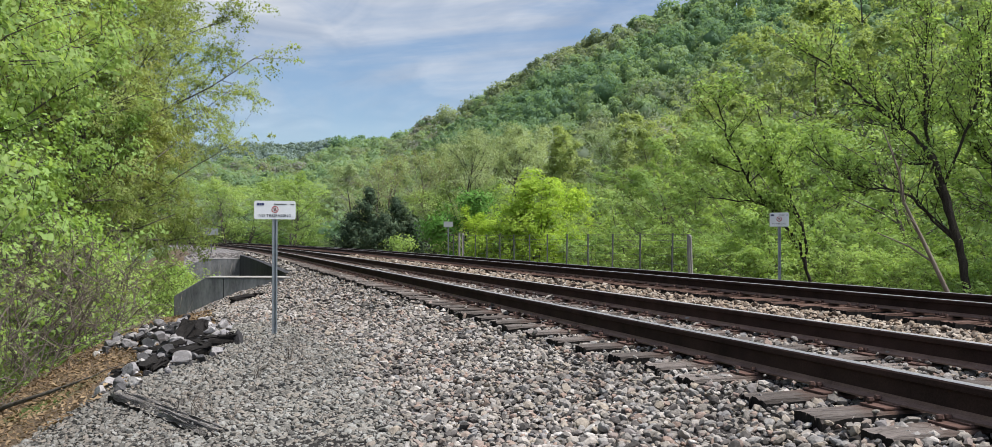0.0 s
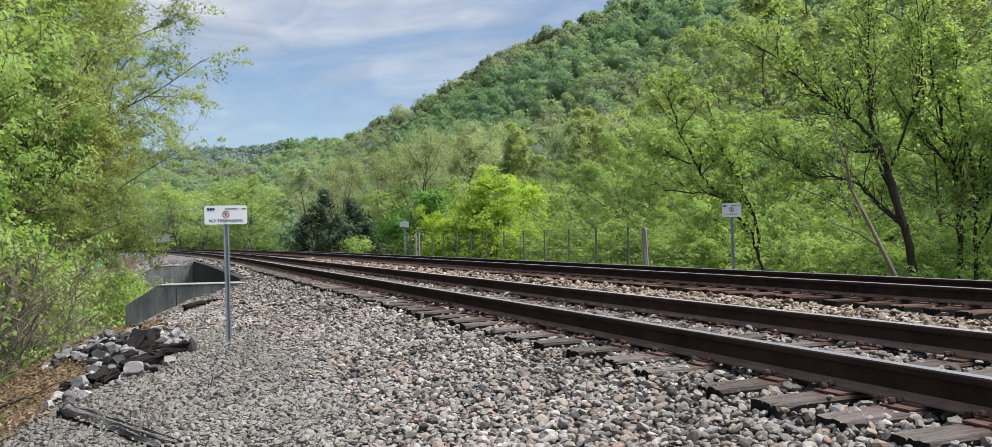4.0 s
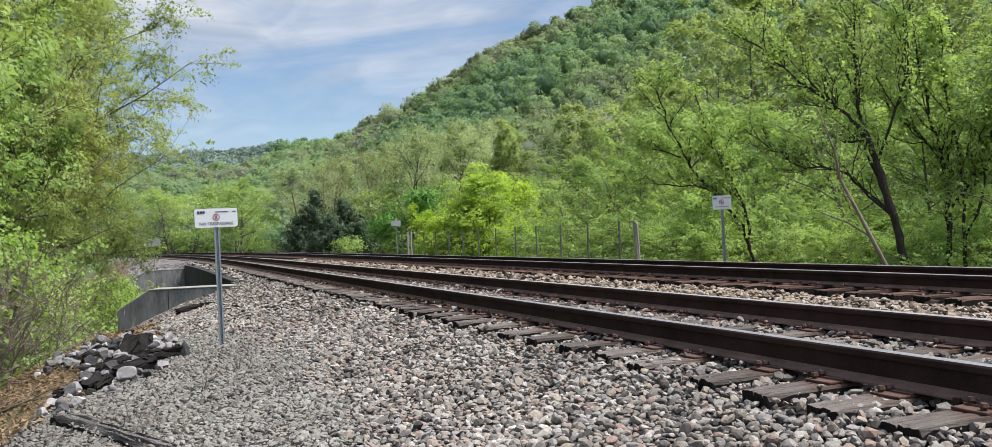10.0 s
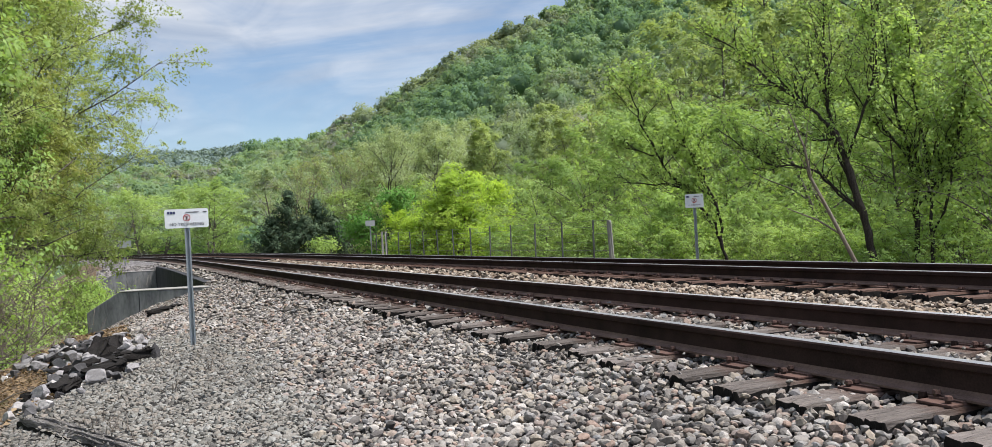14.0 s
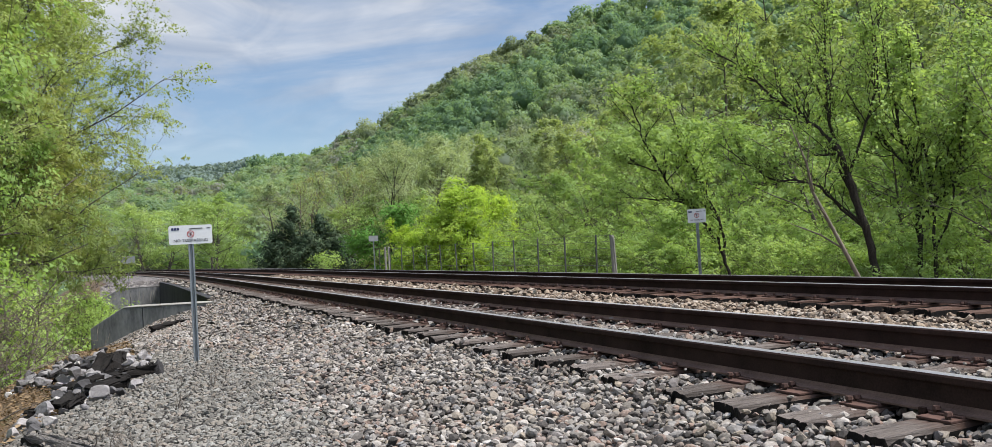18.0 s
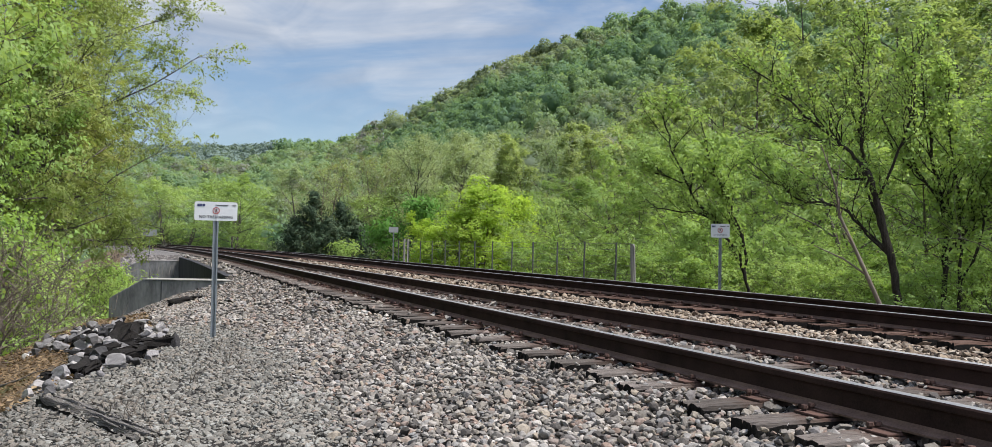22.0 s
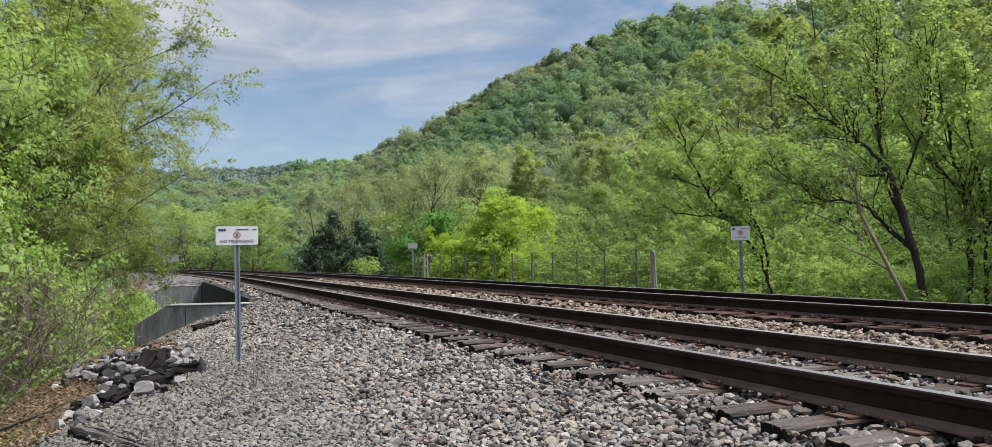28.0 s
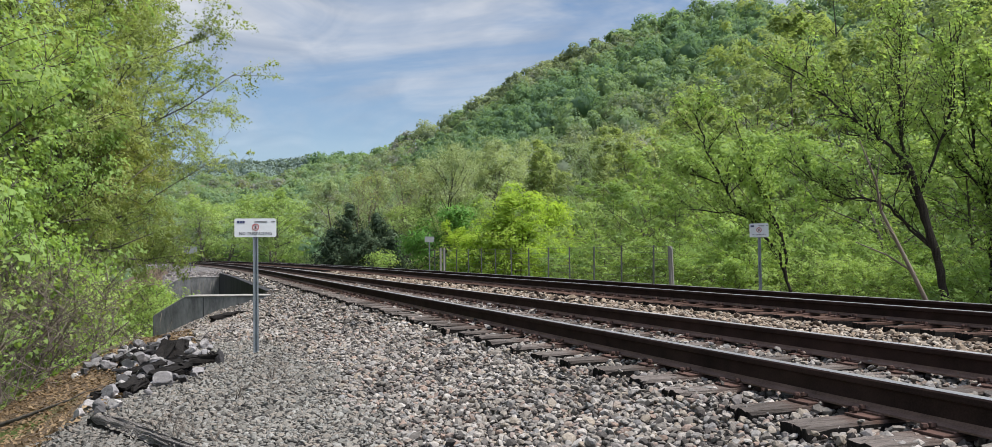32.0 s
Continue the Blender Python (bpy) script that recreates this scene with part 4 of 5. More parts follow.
def sign(x, y, z, top, w, h, turn, label, front=True, lean=0.0):
    """A sign on a channel post; its face looks to -y, turned about the post."""
    root = tagged(new("warning_sign"), label, "sign", "trackside signs")
    root.matrix_basis = pose(x, y, z, 0, lean, turn)
    H = top - z
    bm = prism(bmesh.new(), [(-0.034, 0.0), (-0.034, 0.004), (-0.02, 0.004), (-0.012, 0.03), (0.012, 0.03), (0.02, 0.004), (0.034, 0.004), (0.034, 0.0), (0.015, 0.0), (0.009, 0.025), (-0.009, 0.025), (-0.015, 0.0)], H - 0.01 + 0.4, "z")
    part("post", bm, GALV, root, "grey galvanised channel post", pose(0, 0, -0.4))
    bm = prism(bmesh.new(), rounded(w, h, 0.025), 0.004)
    panel = part("panel", bm, SIGN_WHITE if front else SIGN_BACK, root, "white enamelled panel" if front else "bare aluminium panel back", pose(0, -0.006, H - h / 2))
    for dz in (-0.33, 0.33):
        bm = bmesh.new()
        bmesh.ops.create_cone(bm, cap_ends=True, segments=8, radius1=0.009, radius2=0.007, depth=0.008, matrix=pose(0, -0.003, dz * h, 90))
        part("bolt", bm, GALV, panel)
    if front:
        s = w / 0.52
        front_y = -0.0025

        def bar(name, mat, cx, cz, bw, bh, ry=0.0, note=""):
            b = bmesh.new()
            box(b, -bw / 2, -0.0012, -bh / 2, bw / 2, 0.0, bh / 2)
            part(name, b, mat, panel, note, pose(cx, front_y, cz, 0, ry))

        me = words("NO TRESPASSING", 0.052 * s * (1 if h < 0.28 else 0.9))
        me.materials.append(INK)
        child("wording", me, panel, "black capital lettering", pose(0, front_y, -h * 0.31, 90))
        for k in range(3):
            bar("emblem_bar", INK_BLUE, -w * (0.41 - 0.062 * k), h * 0.31, w * 0.052, h * 0.13, 0, "navy emblem bar")
        for k, (a, ln) in enumerate(((0.13, 0.3), (0.42, 0.09))):
            bar("text_bar", INK, w * a, h * 0.32, w * ln, h * 0.045, 0, "small dark line of lettering")
        b = bmesh.new()
        ro, ri, n = h * 0.185, h * 0.145, 28
        vs = [[b.verts.new((r * math.cos(2 * math.pi * k / n), 0, r * math.sin(2 * math.pi * k / n))) for k in range(n)] for r in (ro, ri)]
        for k in range(n):
            b.faces.new((vs[0][k], vs[0][k - 1], vs[1][k - 1], vs[1][k]))
        part("ring", b, INK_RED, panel, "red prohibition ring", pose(0, front_y - 0.001, h * 0.03))
        bar("slash", INK_RED, 0, h * 0.03, h * 0.3, h * 0.035, 45, "red slash")
        bar("symbol", INK, 0, h * 0.03, h * 0.06, h * 0.2, 20, "small black symbol")
    return root


sign(-2.892, 10.72, -0.30, 1.424, 0.52, 0.238, 0, "white no trespassing sign on a galvanised post in ballast")
sign(8.34, 15.55, -0.2, 1.50, 0.41, 0.31, -43, "small white sign on a galvanised post beside the far track")
sign(9.75, 48.5, -0.5, 1.86, 0.60, 0.32, 10, "bare back of a sign on a post near the fence", False)
sign(-3.3, 62.0, -0.3, 1.56, 0.86, 0.5, -2, "grey back of a sign on a post by the trees", False)


def fence():
    root = tagged(new("wire_fence"), "woven wire fence on steel posts ending at a silvered wooden post", "fence")
    x = 9.3
    rng = random.Random(2)
    ys = [21.95] + [23.95 + 1.97 * k for k in range(12)]
    base = lambda y: float(land(x + float(bend(y)), y))
    bm = bmesh.new()
    bmesh.ops.create_cone(bm, cap_ends=True, segments=10, radius1=0.075, radius2=0.065, depth=1.5, matrix=pose(0, 0, 0.6))
    for v in bm.verts:
        v.co += Vector((rng.uniform(-0.012, 0.012), rng.uniform(-0.012, 0.012), rng.uniform(-0.05, 0.05) if v.co.z > 1 else 0))
    part("wooden_post", bm, WOOD_POST, root, "silvered round wooden end post", pose(x, 20.9, base(20.9), 0, -1.5))
    for y in ys:
        bm = bmesh.new()
        box(bm, -0.022, -0.022, -0.2, 0.022, 0.022, 1.42, 0.005)
        part("post", bm, FENCE_STEEL, root, "", pose(x + float(bend(y)), y, base(y), rng.uniform(-1, 1), rng.uniform(-1.5, 1.5)))
    for h in (0.25, 0.5, 0.75, 1.0, 1.2, 1.38):
        V, F = [], []
        for k, y in enumerate([20.9] + ys):
            cx, cz = x + float(bend(y)), base(y) + h
            V += [(cx, y, cz - 0.004), (cx + 0.004, y, cz), (cx, y, cz + 0.004), (cx - 0.004, y, cz)]
            if k:
                F += [(4 * k - 4 + j, 4 * k - 4 + (j + 1) % 4, 4 * k + (j + 1) % 4, 4 * k + j) for j in range(4)]
        child("wire", mesh_of("wire", V, np.array(F), FENCE_STEEL), root)
    for k, (y, hgt) in enumerate(((44.3, 1.5), (45.0, 1.5))):
        bm = bmesh.new()
        box(bm, -0.05, -0.05, -0.2, 0.05, 0.05, hgt, 0.01)
        part("gate_post", bm, WOOD_POST, root, "pale square gate post", pose(9.45 + float(bend(y)), y, base(y)))


fence()


# ---- trees ----
def tubes(lines, mat, name):
    """Tapered tubes along polylines: (points (n, 3), radii (n), sides)."""
    V, F3, n0 = [], [], 0
    for P, R, k in lines:
        P, R = np.asarray(P, dtype=float), np.asarray(R, dtype=float)
        T = np.gradient(P, axis=0)
        T /= np.linalg.norm(T, axis=1)[:, None] + 1e-9
        ref = np.where(np.abs(T[:, 2:3]) > 0.9, np.array([[1.0, 0, 0]]), np.array([[0, 0, 1.0]]))
        A = np.cross(T, ref)
        A /= np.linalg.norm(A, axis=1)[:, None] + 1e-9
        B = np.cross(T, A)
        a = np.arange(k) * 2 * np.pi / k
        ring = P[:, None] + R[:, None, None] * (np.cos(a)[None, :, None] * A[:, None] + np.sin(a)[None, :, None] * B[:, None])
        V.append(ring.reshape(-1, 3))
        i = np.arange(len(P) * k).reshape(len(P), k) + n0
        j = np.roll(i, -1, axis=1)
        F3.append(np.stack((i[:-1], j[:-1], j[1:], i[1:]), -1).reshape(-1, 4))
        n0 += len(P) * k
    return mesh_of(name, np.concatenate(V), np.concatenate(F3), mat, None, True)


def leaves(rng, C, size, mat, name, up=0.5, narrow=0.6, out=None):
    """A folded leaf of four corners at each place; with out, leaves of a spray share the spray's roundness in their shading."""
    n = len(C)
    N = rng.normal(0, 0.42 if out is not None else 1.0, (n, 3)) + np.array([0, 0, up])
    if out is not None:
        N = N + out
    N /= np.linalg.norm(N, axis=1)[:, None]
    T = np.cross(N, rng.normal(0, 1, (n, 3)))
    T /= np.linalg.norm(T, axis=1)[:, None]
    B = np.cross(N, T)
    s = (size * np.exp(rng.normal(0, 0.3, n)))[:, None]
    V = np.stack((C - T * s * 0.5, C - B * s * 0.5 * narrow + N * s * 0.12, C + T * s * 0.5, C + B * s * 0.5 * narrow + N * s * 0.12), 1)
    me = mesh_of(name, V.reshape(-1, 3), np.arange(4 * n).reshape(n, 4), mat, None, out is not None)
    if out is not None:
        soft_normals(me, np.repeat(0.3 * N + out + np.array([0, 0, 0.3]), 4, axis=0))
    return me


def soft_normals(me, W):
    W = W / (np.linalg.norm(W, axis=1)[:, None] + 1e-6)
    me.normals_split_custom_set_from_vertices(W.tolist())


def wander(rng, a, d, length, n, bendup=0.0, shake=0.12):
    """A crooked line from a along d."""
    P = [np.array(a, dtype=float)]
    d = np.array(d, dtype=float)
    d /= np.linalg.norm(d)
    for _ in range(n):
        d = d + rng.normal(0, shake, 3) + np.array([0, 0, bendup])
        d /= np.linalg.norm(d)
        P.append(P[-1] + d * length / n)
    return np.array(P)


def grown(seed, h, spread, r0, low=0.25, limbs=14, subs=6, leaf_n=9000, leaf_size=0.12, clump=0.4, trunks=1, rise=0.6, twigs=1, sides=7, round_top=1.0, up=0.5, narrow=0.6, sprays=0.5, leafmat=None, bark=None):
    """A trunk with limbs, branches and twigs, and leaves in clumps on the outer ones. Returns the meshes (wood, crown)."""
    rng = np.random.default_rng(seed)
    lines, tips = [], []
    for t in range(trunks):
        a = rng.uniform(0, 2 * np.pi)
        lean = 0.05 if trunks == 1 else 0.22
        trunk = wander(rng, (0.15 * t * math.cos(a), 0.15 * t * math.sin(a), -0.6), (math.cos(a) * lean, math.sin(a) * lean, 1), h * 0.92 + 0.6, 12, 0.03, 0.05)
        f = np.linspace(0, 1, 13)
        rad = r0 * (1 - 0.93 * f) / (1 if trunks == 1 else 1.3) * np.where(f < 0.06, 1.35, 1)
        lines.append((trunk, rad, sides))
        for k in range(limbs):
            g = low + (1 - low) * ((k + rng.uniform(0, 0.9)) / limbs)
            i = g * 12
            i0 = min(int(i), 11)
            p = trunk[i0] + (trunk[i0 + 1] - trunk[i0]) * (i - i0)
            az = k * 2.4 + rng.uniform(-0.5, 0.5)
            q = (g - low) / (1 - low)
            reach = spread * (0.45 + 0.75 * math.sin(math.pi * min(1, (q * 0.85 + 0.18) ** round_top))) * rng.uniform(0.75, 1.15)
            el = rise * (0.35 + 0.9 * q)
            limb = wander(rng, p, (math.cos(az), math.sin(az), el), reach, 6, 0.05, 0.14)
            lr = max(0.012, rad[i0] * 0.5)
            lines.append((limb, lr * np.linspace(1, 0.18, 7), 5))
            for s in range(subs):
                w = rng.uniform(0.25, 1.0)
                j = min(int(w * 6), 5)
                b = limb[j] + (limb[j + 1] - limb[j]) * (w * 6 - j)
                d = (limb[j + 1] - limb[j]) / (np.linalg.norm(limb[j + 1] - limb[j]) + 1e-9) + rng.normal(0, 0.65, 3) + np.array([0, 0, 0.2])
                ln = reach * rng.uniform(0.22, 0.5)
                sub = wander(rng, b, d, ln, 3, 0.04, 0.18)
                lines.append((sub, lr * 0.4 * (1 - 0.6 * w) * np.linspace(1, 0.25, 4) + 0.003, 3))
                tips += [sub[1], sub[2], sub[3]]
                for _ in range(twigs):
                    e = wander(rng, sub[rng.integers(1, 4)], rng.normal(0, 1, 3) + np.array([0, 0, 0.3]), ln * 0.5, 2, 0.02, 0.2)
                    lines.append((e, 0.008 * np.linspace(1, 0.4, 3), 3))
                    tips += [e[1], e[2], e[2]]
    # flat, slightly drooping sprays of leaves on some of the twigs
    tips = np.array(tips)
    tips = tips[rng.permutation(len(tips))[:max(20, int(len(tips) * sprays))]]
    which = rng.integers(0, len(tips), leaf_n)
    wide = clump * 1.9 * rng.uniform(0.6, 1.3, len(tips))[which]
    a, d = rng.uniform(0, 2 * np.pi, leaf_n), np.sqrt(rng.random(leaf_n))
    tilt = rng.normal(0, 0.3, (len(tips), 2))[which]
    ox, oy = np.cos(a) * d * wide, np.sin(a) * d * wide
    off = np.stack((ox, oy, rng.normal(0, 0.33, leaf_n) * clump - 0.4 * d * d * wide + tilt[:, 0] * ox + tilt[:, 1] * oy), -1)
    C = tips[which] + off
    C[:, 2] = np.maximum(C[:, 2], 0.1)
    # leaves turn to the light: outward from the middle of the crown
    out = C - np.array([0, 0, h * 0.45])
    out = 0.6 * out / (np.linalg.norm(out, axis=1)[:, None] + 0.3) + 0.6 * off / (wide[:, None] + 0.05)
    return tubes(lines, bark or BARK, "trunk"), leaves(rng, C, leaf_size, leafmat or LEAF_BRIGHT, "crown", up, narrow, out)


def tree(meshes, label, category="tree", group="", name="tree"):
    root = tagged(new(name), label, category, group)
    child("trunk", meshes[0], root)
    child("crown", meshes[1], root)
    return root


def planted(meshes, rows, label, group, category="tree", name="tree", sink=0.3):
    """The first row takes the thing itself, the rest copies. Rows: x, y, scale, turn, width."""
    proto = None
    for x, y, s, turn, wide in rows:
        if proto is None:
            proto = tree(meshes, label, category, group, name)
            proto.matrix_basis = pose(x, y, float(land(x, y)) - sink, 0, 0, turn) @ Matrix.Diagonal((s * wide, s * wide, s, 1))
        else:
            put_m = pose(x, y, float(land(x, y)) - sink, 0, 0, turn) @ Matrix.Diagonal((s * wide, s * wide, s, 1))
            ob = proto.copy()
            scene.collection.objects.link(ob)
            ob.matrix_basis = put_m
            for c in proto.children:
                d = c.copy()
                scene.collection.objects.link(d)
                d.parent = ob
    return proto


# the wooded bank beside the walkway
planted(grown(1, 13, 3.3, 0.13, 0.2, 18, 8, 30000, 0.10, 0.2, 1, 0.5, 2, sprays=0.75, leafmat=LEAF_BRIGHT),
        ((-9.3, 9.8, 1.0, 20, 0.9), (-9.0, 14.6, 1.0, 140, 0.9), (-9.2, 19.2, 1.1, 250, 0.9)),
        "young broadleaf tree thick with fresh green leaves on the bank", "bank trees")
planted(grown(2, 12, 3.5, 0.15, 0.08, 18, 8, 24000, 0.10, 0.22, 1, 0.55, 1, sprays=0.75, leafmat=LEAF_LIME),
        ((-8.4, 17.5, 0.7, 60, 0.9), (-8.9, 24, 1.15, 170, 0.8), (-8.6, 30, 1.2, 300, 0.8), (-10.8, 20, 1.4, 220, 0.8)),
        "lime green broadleaf tree leaning over the bank", "bank trees")
planted(grown(3, 18, 4.7, 0.2, 0.40, 24, 10, 52000, 0.085, 0.17, 1, 0.28, 1, sprays=1.0, leafmat=LEAF_PALE),
        ((-8.8, 27, 0.95, 10, 0.85), (-8.0, 33, 1.05, 200, 1.0), (-8.2, 43, 1.1, 220, 0.9), (-7.9, 30.5, 0.9, 300, 0.85), (-7.7, 37.5, 1.0, 150, 0.85)),
        "tall tree with sparse pale budding leaves and bare limbs", "bank trees")
planted(grown(4, 14, 4.0, 0.17, 0.5, 18, 8, 20000, 0.10, 0.22, 1, 0.45, sprays=0.7, leafmat=LEAF_RUST),
        ((-8.3, 33, 1.1, 60, 0.8), (-8.1, 38, 0.95, 150, 0.85), (-8.2, 45, 1.0, 250, 0.9), (-8.8, 51, 1.0, 0, 0.9), (-8.2, 30.0, 1.0, 200, 0.8), (-9.2, 64, 0.9, 120, 0.9), (-11.4, 74, 1.0, 200, 1.0), (-14, 90, 1.1, 40, 1.1), (-20, 112, 1.1, 70, 1.2)),
        "tree with russet and olive budding leaves beside the line", "bank trees")
planted(grown(5, 3.4, 1.4, 0.04, 0.05, 14, 6, 7000, 0.08, 0.16, 4, 0.8, leafmat=LEAF_LIME),
        ((-7.7, 11.2, 0.8, 0, 1.0), (-7.7, 13.6, 0.9, 80, 1.0), (-7.3, 17.0, 1.1, 160, 1.0), (-7.5, 20.2, 1.1, 230, 1.0), (-7.9, 15.4, 1.4, 30, 1.0), (-7.6, 23.5, 1.2, 120, 1.0), (-7.5, 26.5, 1.2, 60, 1.0), (-7.2, 31.0, 1.4, 60, 1.0), (-6.9, 44.0, 1.6, 160, 1.0), (-4.9, 36.5, 1.4, 40, 0.7), (-5.3, 47.0, 1.45, 210, 0.8)),
        "leafy bright green shrub on the bank", "bank shrubs", "shrub", "shrub", 0.1)
planted(grown(6, 3.0, 1.5, 0.03, 0.05, 12, 6, 300, 0.08, 0.2, 5, 0.7, leafmat=LEAF_PALE, bark=BARK_PALE),
        ((-6.7, 15.6, 0.9, 0, 1.0), (-6.7, 21.0, 1.0, 90, 0.9), (-6.7, 24.8, 1.0, 180, 0.9), (-5.2, 62, 1.0, 30, 1.0), (-6.9, 12.6, 0.9, 270, 1.0), (-6.25, 13.4, 0.75, 200, 1.1), (-6.3, 17.6, 0.9, 20, 1.1), (-6.2, 19.4, 0.85, 310, 1.1), (-7.0, 10.6, 0.8, 110, 1.0), (-5.6, 29, 1.1, 10, 1.0), (-5.5, 36, 1.3, 140, 1.0), (-5.4, 50, 1.4, 250, 1.0)),
        "tangle of bare grey stems with few leaves", "bare thickets", "shrub", "shrub", 0.1)

# the woods beyond the far track
planted(grown(17, 9.0, 3.4, 0.15, 0.04, 16, 8, 26000, 0.15, 0.24, 3, 0.9, sprays=0.9, leafmat=LEAF_YELLOW),
        ((17.6, 55.0, 0.92, 0, 1.15), (15.0, 54.5, 0.62, 90, 1.25), (18.6, 50.5, 0.56, 200, 1.25), (20.3, 55.5, 0.66, 300, 1.2)),
        "broad rounded bush of vivid yellow-green leaves behind the fence", "valley trees")
planted(grown(11, 9, 4.2, 0.16, 0.06, 18, 7, 18000, 0.125, 0.2, 2, 0.6, 0, leafmat=LEAF_BRIGHT),
        ((17, 26, 0.9, 0, 1.1), (22, 31, 1.1, 90, 1.1), (19.5, 20.5, 0.95, 200, 1.1), (26, 25, 1.25, 300, 1.0), (17.5, 33, 0.85, 45, 1.1), (24, 40, 1.2, 120, 1.1), (30, 33, 1.3, 30, 1.1), (18.5, 41, 0.8, 170, 1.2)),
        "dense fresh green broadleaf tree behind the fence", "valley trees")
planted(grown(12, 6, 4.0, 0.12, 0.04, 12, 7, 15000, 0.125, 0.19, 3, 0.8, leafmat=LEAF_LIME),
        ((15.5, 30, 0.7, 60, 1.1), (14.5, 24, 0.7, 150, 1.1), (14.6, 19, 0.55, 220, 1.1), (16.5, 14.5, 0.7, 10, 1.1), (15.5, 21.5, 0.6, 110, 1.1), (14.2, 16.6, 0.45, 190, 1.1), (13.6, 27, 0.5, 270, 1.1), (18.0, 36, 0.7, 300, 1.1), (24, 52, 0.9, 100, 1.1), (12.4, 20.6, 0.4, 50, 1.2), (12.7, 24.2, 0.42, 140, 1.2), (12.3, 17.6, 0.36, 260, 1.2), (13.2, 30.5, 0.46, 320, 1.2), (13.4, 14.6, 0.4, 30, 1.2), (13.6, 35.5, 0.5, 100, 1.2), (14.4, 12.2, 0.42, 180, 1.2)),
        "rounded lime green bushy tree behind the fence", "valley trees")
planted(grown(13, 15, 5.0, 0.2, 0.2, 18, 8, 14000, 0.155, 0.25, 1, 0.6, 0, leafmat=LEAF_FRESH),
        ((36, 49, 1.45, 15, 1.0), (42, 51, 1.8, 75, 0.9), (39.5, 40, 1.65, 140, 0.9), (46, 38, 1.8, 220, 0.9), (49, 47, 1.9, 300, 0.9), (41, 60, 1.5, 290, 0.9), (40.5, 68, 1.3, 330, 0.9), (44, 30, 1.65, 40, 0.9), (29, 22, 1.1, 0, 1.0), (33, 30, 1.2, 100, 1.0), (27, 16, 1.1, 200, 1.0), (31, 38, 1.15, 60, 1.0), (38, 24, 1.4, 250, 1.0), (29, 50, 1.0, 310, 1.0), (40, 38, 1.3, 20, 1.0), (22, 14, 1.0, 70, 1.0), (46, 50, 1.2, 130, 1.0)),
        "tall green broadleaf tree in the valley woods", "valley trees")
planted(grown(14, 14, 4.6, 0.24, 0.2, 16, 8, 15000, 0.15, 0.34, 1, 0.75, leafmat=LEAF_SOFT),
        ((26.5, 88, 1.15, 0, 1.0), (33, 96, 1.32, 120, 1.0), (41, 92, 1.3, 230, 1.0), (19, 92, 1.0, 60, 1.0), (48, 84, 1.35, 30, 1.0), (14, 105, 0.95, 200, 1.1), (44, 74, 1.35, 90, 1.0), (54, 72, 1.5, 160, 1.0), (37, 80, 1.2, 290, 1.0), (24, 104, 1.2, 45, 1.1), (30, 108, 1.3, 180, 1.0), (37, 106, 1.4, 250, 1.0), (19, 114, 1.1, 320, 1.1)),
        "tall pale tree just coming into leaf, dark limbs showing", "valley trees")
planted(grown(15, 10, 4.2, 0.2, 0.08, 16, 7, 9000, 0.19, 0.32, 2, 0.7, leafmat=LEAF_BRIGHT),
        ((18.5, 68, 0.85, 0, 1.0), (16.5, 82, 0.95, 70, 1.0), (5.5, 98, 0.8, 150, 1.2), (-1, 112, 0.8, 220, 1.2), (28, 66, 0.9, 300, 1.0), (-9, 128, 0.9, 20, 1.3), (36, 58, 1.0, 80, 1.0), (2, 130, 0.9, 80, 1.3), (9, 120, 0.9, 200, 1.3)),
        "light green tree on the valley floor", "valley trees")
planted(grown(16, 6.4, 2.2, 0.12, 0.12, 14, 6, 8000, 0.16, 0.35, 1, 0.7, leafmat=LEAF_DEEP),
        ((14.2, 62.4, 1.1, 0, 1.0),),
        "small deep green leafy tree near the fence end", "valley trees")


planted(grown(18, 15, 2.5, 0.14, 0.22, 20, 6, 8000, 0.16, 0.24, 1, 1.4, 0, sprays=0.7, leafmat=LEAF_FRESH, bark=BARK_PALE),
        ((28.0, 72.5, 1.12, 0, 1.0), (30.0, 71.6, 1.04, 80, 1.0), (31.0, 68.9, 1.12, 160, 1.0), (32.1, 66.1, 1.15, 240, 1.0), (26.4, 74.5, 1.0, 320, 1.0), (34.4, 66.0, 1.15, 30, 1.0)),
        "slender upright tree with pale fresh leaves and grey stems", "slender valley trees")
planted(grown(19, 16, 5.2, 0.34, 0.3, 16, 9, 12000, 0.16, 0.28, 2, 1.1, 2, sprays=0.6, leafmat=LEAF_SOFT, bark=BARK_DARK),
        ((29.6, 93.4, 1.12, 0, 1.0), (19.8, 80.8, 0.92, 130, 0.8)),
        "wide pale tree just in leaf with dark forking limbs", "valley trees")
planted(grown(20, 13, 3.2, 0.16, 0.3, 20, 9, 1600, 0.13, 0.3, 1, 1.0, 2, leafmat=LEAF_RUST, bark=BARK_PALE),
        ((17.2, 84.6, 1.05, 0, 1.0), (15.2, 92.2, 1.05, 90, 1.0), (13.0, 88.0, 0.9, 200, 1.0), (20.5, 88.0, 1.05, 300, 1.0)),
        "nearly bare grey tree with fine twigs not yet in leaf", "bare valley trees")


